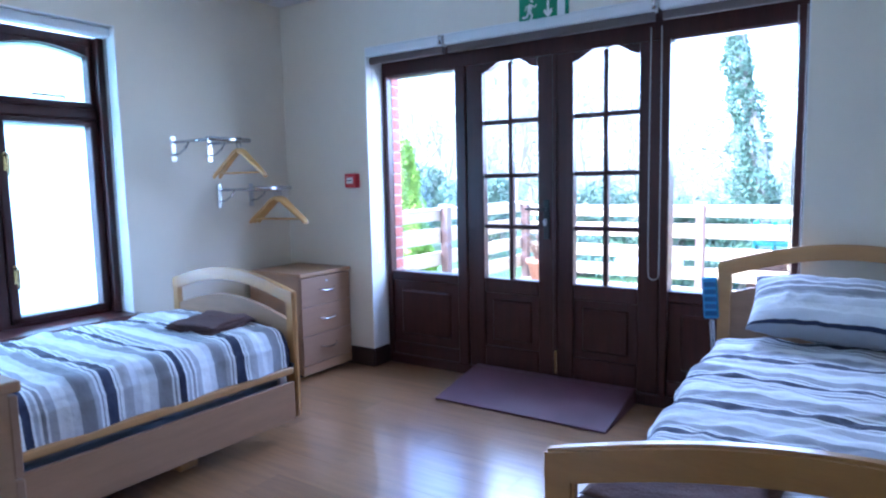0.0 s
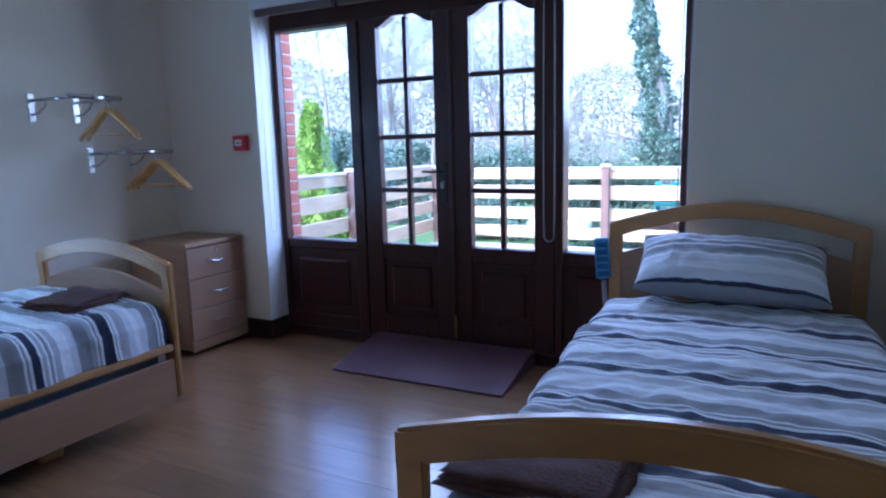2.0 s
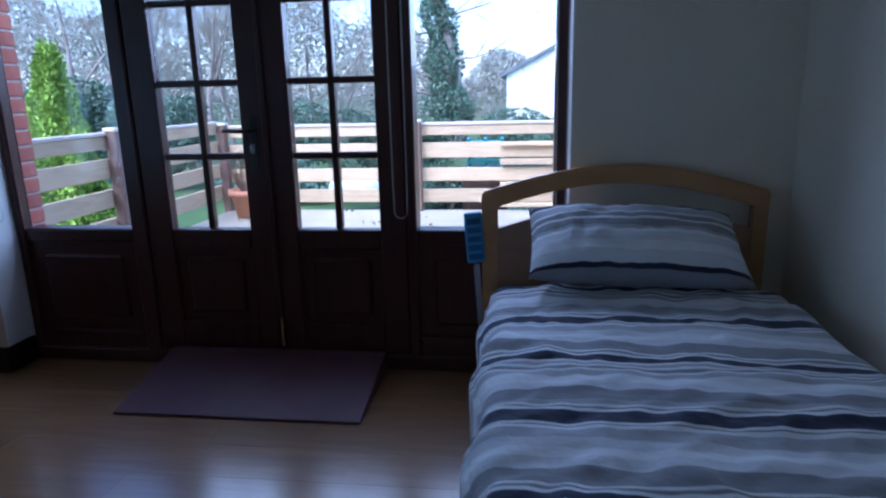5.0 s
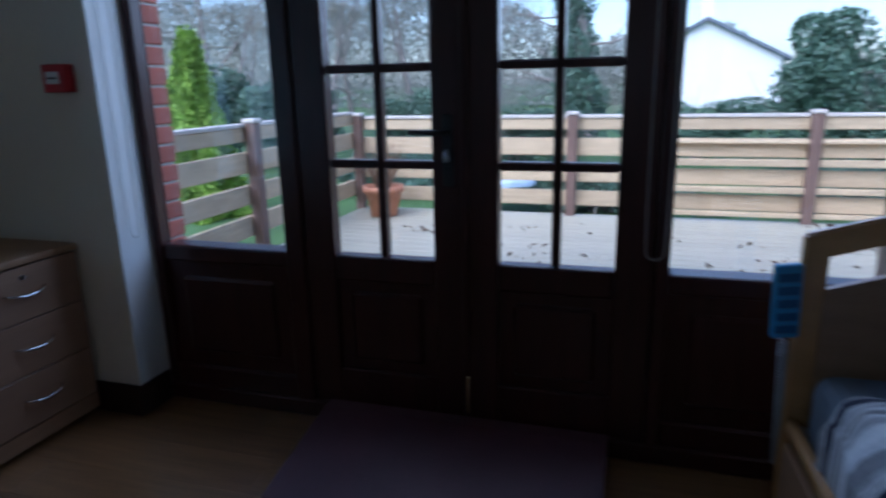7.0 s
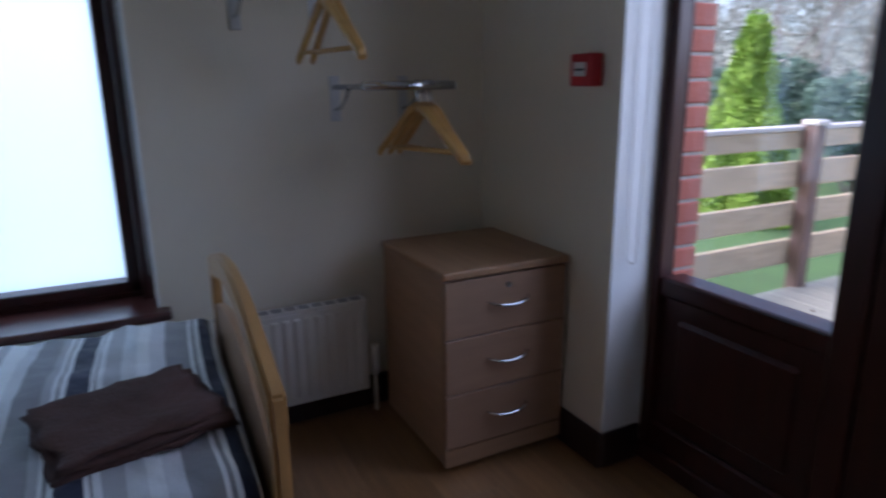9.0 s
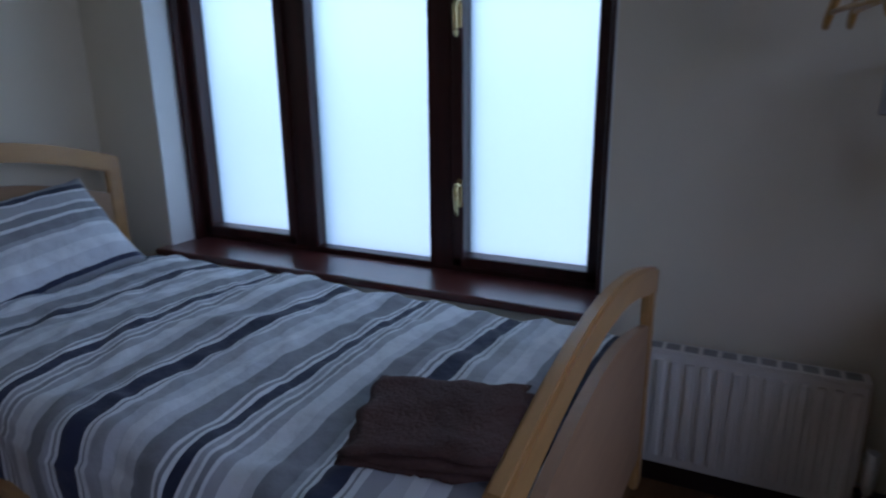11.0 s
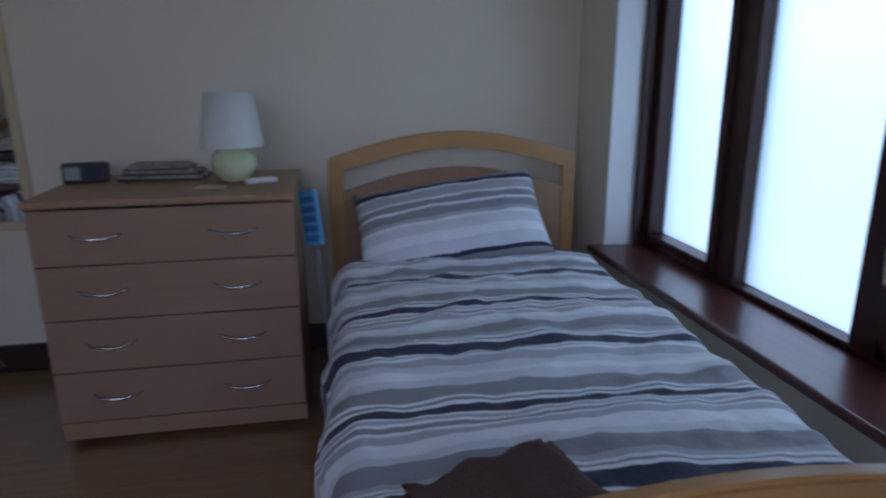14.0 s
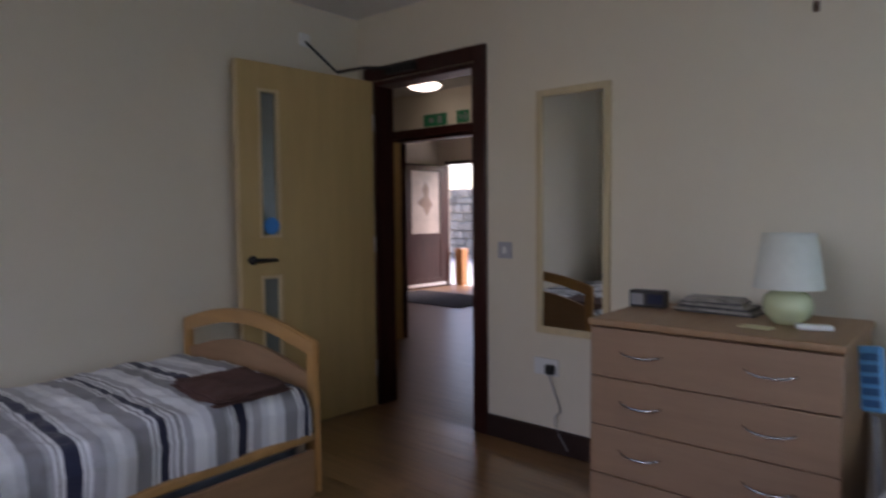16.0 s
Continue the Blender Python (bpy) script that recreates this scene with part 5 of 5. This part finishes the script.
def clump(rng, n, centre, size, lumps):
    """Points in uneven leafy lumps."""
    out = []
    cs = [(np.array(centre) + np.clip(rng.normal(0, 0.36, 3), -0.5, 0.5) * np.array(size), rng.uniform(0.25, 0.6)) for _ in range(lumps)]
    for k in range(n):
        c, r = cs[int(rng.integers(0, lumps))]
        d = rng.normal(size=3)
        d /= np.linalg.norm(d)
        out.append(c + d * r * np.array(size) * rng.uniform(0.5, 1.0) ** 0.4 * 0.75)
    return out


def shrub(name, x, y, size, n, leaf_size, material, label, seed, lumps=16):
    rng = np.random.default_rng(seed)
    ob = thing(name, label, "shrub", pose(x, y, -0.5))
    bm = B()
    limbs = []
    for k in range(5):
        branches(rng, (rng.normal(0, 0.1), rng.normal(0, 0.1), 0), (rng.normal(0, 0.4), rng.normal(0, 0.4), 1), size[2] * 0.9, 0.035, 2, limbs, 0.5, 3, 0.006)
    part("stems", limbs_mesh(bm, limbs), BARK, ob)
    p = [q for q in clump(rng, n, (0, 0, size[2] * 0.95), size, lumps) if q[2] > 0.02]
    cards("leaves", p, leaf_size, material, ob, seed)
    return ob


shrub("holly_bush", -3.6, 8.6, (1.2, 0.9, 1.1), 9000, 0.05, SHRUB, "dense blue green evergreen bush behind the lawn", 31)
shrub("holly_bush", -1.4, 9.6, (1.3, 0.9, 1.0), 8000, 0.05, SHRUB, "dense blue green evergreen bush behind the lawn", 32)
shrub("laurel_bush", -6.2, 9.6, (1.4, 0.9, 1.2), 8000, 0.055, SHRUB, "dense dark evergreen bush behind the lawn", 33)
shrub("laurel_bush", 6.0, 10.2, (1.5, 1.0, 1.7), 12000, 0.06, IVY, "tall dark green evergreen beside the white house", 34, 22)
shrub("laurel_bush", 8.4, 11.5, (1.6, 1.0, 2.1), 10000, 0.06, SHRUB, "tall dark green evergreen beside the white house", 35, 22)
shrub("low_hedge", 0.4, 11.0, (2.2, 0.8, 0.85), 10000, 0.05, SHRUB, "low evergreen hedge behind the deck", 36)
shrub("low_hedge", 3.9, 12.0, (2.2, 0.8, 0.8), 10000, 0.05, IVY, "low evergreen hedge behind the deck", 37)

shrub("low_hedge", 2.2, 6.6, (1.8, 0.6, 0.42), 6000, 0.045, SHRUB, "low evergreen hedge close behind the deck fence", 38)
shrub("low_hedge", 5.2, 6.9, (1.9, 0.6, 0.42), 6000, 0.045, IVY, "low evergreen hedge close behind the deck fence", 39)
shrub("low_hedge", -0.6, 7.2, (1.6, 0.6, 0.45), 5000, 0.045, IVY, "low evergreen hedge close behind the deck fence", 40)

# bright conifer
con = thing("conifer", "bright yellow green conical conifer beside the deck", "conifer", pose(-2.95, 5.2, -0.5))
bm = B()
tube(bm, [(0, 0, 0), (0, 0, 2.2)], [0.06, 0.01], 8)
part("trunk", bm, BARK, con)
rng = np.random.default_rng(8)
pts = []
for k in range(20000):
    z0 = 2.45 * (1 - rng.uniform(0, 1) ** 0.6)
    a = rng.uniform(0, 6.283)
    r = (0.56 * (1 - z0 / 2.5) ** 0.62 + 0.03) * (0.82 + 0.28 * math.sin(5 * a + 4 * z0) * math.cos(7 * z0)) * rng.uniform(0.5, 1) ** 0.4
    pts.append((r * math.cos(a), r * math.sin(a), z0 + 0.08 * math.sin(6 * a)))
cards("foliage", pts, 0.05, CONIFER, con, 8)

# far woodland edge
rng = np.random.default_rng(15)
pts = []
for k in range(110000):
    x = rng.uniform(-45, 60)
    top = 3.0 + 1.6 * math.sin(x * 0.31) + 1.0 * math.sin(x * 0.83 + 1)
    if x < -2:
        top += 4.5
    pts.append((x, 48 + rng.uniform(-2, 2), -3.5 + (top + 3.5) * rng.uniform(0, 1) ** 0.7))
w = cards("far_woodland", pts, 0.16, WOOD_HAZED, None, 15)
tagged(w, "distant winter woodland in a haze-tinted grey green", "woodland", kind="stuff")

# white house
house = thing("house", "white rendered gabled house with a grey slate roof", "house", pose(6.2, 40.0, 0))
bm = B()
prism(bm, [(-4.2, -4.0), (4.2, -4.0), (4.2, 2.35), (0, 4.5), (-4.2, 2.35)], "y", 0, 9)
part("wall", bm, RENDERWALL, house)
for s in (-1, 1):
    bm = B()
    prism(bm, [(0, 4.52), (s * 4.6, 2.17), (s * 4.6, 2.37), (0, 4.74)], "y", -0.35, 9.2)
    part("roof", bm, SLATE, house)
part("chimney", boxes((-0.35, 0.35, 0.6, 1.3, 3.8, 5.9)), RENDERWALL, house)
part("chimney_pot", boxes((-0.12, 0.12, 0.8, 1.05, 5.9, 6.3)), TERRA, house)
# french window's outer brick skin
brick_wall = thing("wall_brick_outer", "red brick outer leaf of the wall", "wall", kind="structure")
part("mortar", boxes((-0.3, OX0 - 0.008, 0.03, 0.143, -0.5, 2.8), (OX1 + 0.008, 4.4, 0.03, 0.143, -0.5, 2.8), (OX0 - 0.008, OX1 + 0.008, 0.03, 0.143, 2.16, 2.8)), MORTAR, brick_wall)
bmr = B()
box(bmr, -0.1075, 0.1075, -0.059, 0.059, -0.0325, 0.0325, 0.004)
me_brick = bpy.data.meshes.new("brick")
bmr.to_mesh(me_brick)
bmr.free()
me_brick.materials.append(BRICK)
z, k = 0.0, 0
while z < 2.15:
    for side in (-1, 1):
        edge = OX0 if side < 0 else OX1
        for c in range(2):
            b = new("brick", me_brick)
            b.parent = brick_wall
            off = 0.1075 + c * 0.225
            b.matrix_basis = pose(edge + side * off, 0.0915, z)
    z += 0.075
    k += 1
# ---- pieces of floors, last ----
fl = solid("floor", boxes((XW - 0.02, XE + 0.02, YS - 0.01, YN + 0.02, -0.06, -0.008), (OX0, OX1, YN, 0.09, -0.06, -0.004)), LAMINATE, "oak laminate plank floor", "floor", kind="structure")
PLW, PLL = 0.19, 1.285
random.seed(77)
plank_cache = {}


def plank_mesh(l, w):
    key = (round(l, 3), round(w, 3))
    if key not in plank_cache:
        bm = B()
        box(bm, 0, key[0] - 0.0005, 0, key[1] - 0.0005, -0.008, 0.0, 0.0006)
        me = bpy.data.meshes.new("plank")
        bm.to_mesh(me)
        bm.free()
        me.materials.append(LAMINATE)
        plank_cache[key] = me
    return plank_cache[key]


y, row = YS, 0
while y < YN - 0.001:
    w = min(PLW, YN - y)
    x = XW - (row * 0.43 % 1.0) * PLL
    while x < XE:
        a, b = max(x, XW), min(x + PLL, XE)
        if b - a > 0.02:
            p = new("plank", plank_mesh(b - a, w))
            p.parent = fl
            p.location = (a, y, 0)
        x += PLL
    y += PLW
    row += 1

deck = thing("deck", "pale wet timber decking scattered with dead leaves", "deck", kind="structure")
part("joists", boxes((FX, 6.4, 0.3, FY + 0.1, -0.3, -0.075)), POSTWOOD, deck)
bmr = B()
box(bmr, -3.29, 3.29, -0.0685, 0.0685, -0.028, 0.0, 0.004)
me_board = bpy.data.meshes.new("deck_board")
bmr.to_mesh(me_board)
bmr.free()
me_board.materials.append(DECK)
y = 0.36
while y < FY + 0.1:
    b = new("deck_board", me_board)
    b.parent = deck
    b.location = (3.1, y, -0.045)
    y += 0.143
rng = np.random.default_rng(44)
pts = []
for k in range(60):
    c = (rng.uniform(0, 6), rng.uniform(1.2, FY - 0.1))
    for j in range(int(rng.integers(1, 9))):
        pts.append((c[0] + rng.normal(0, 0.1), c[1] + rng.normal(0, 0.06), -0.036 + rng.uniform(0, 0.008)))
lv = cards("fallen_leaves", pts, 0.025, LEAFDEAD, None, 44)
tagged(lv, "dead brown leaves scattered on the deck", "leaves", kind="stuff")
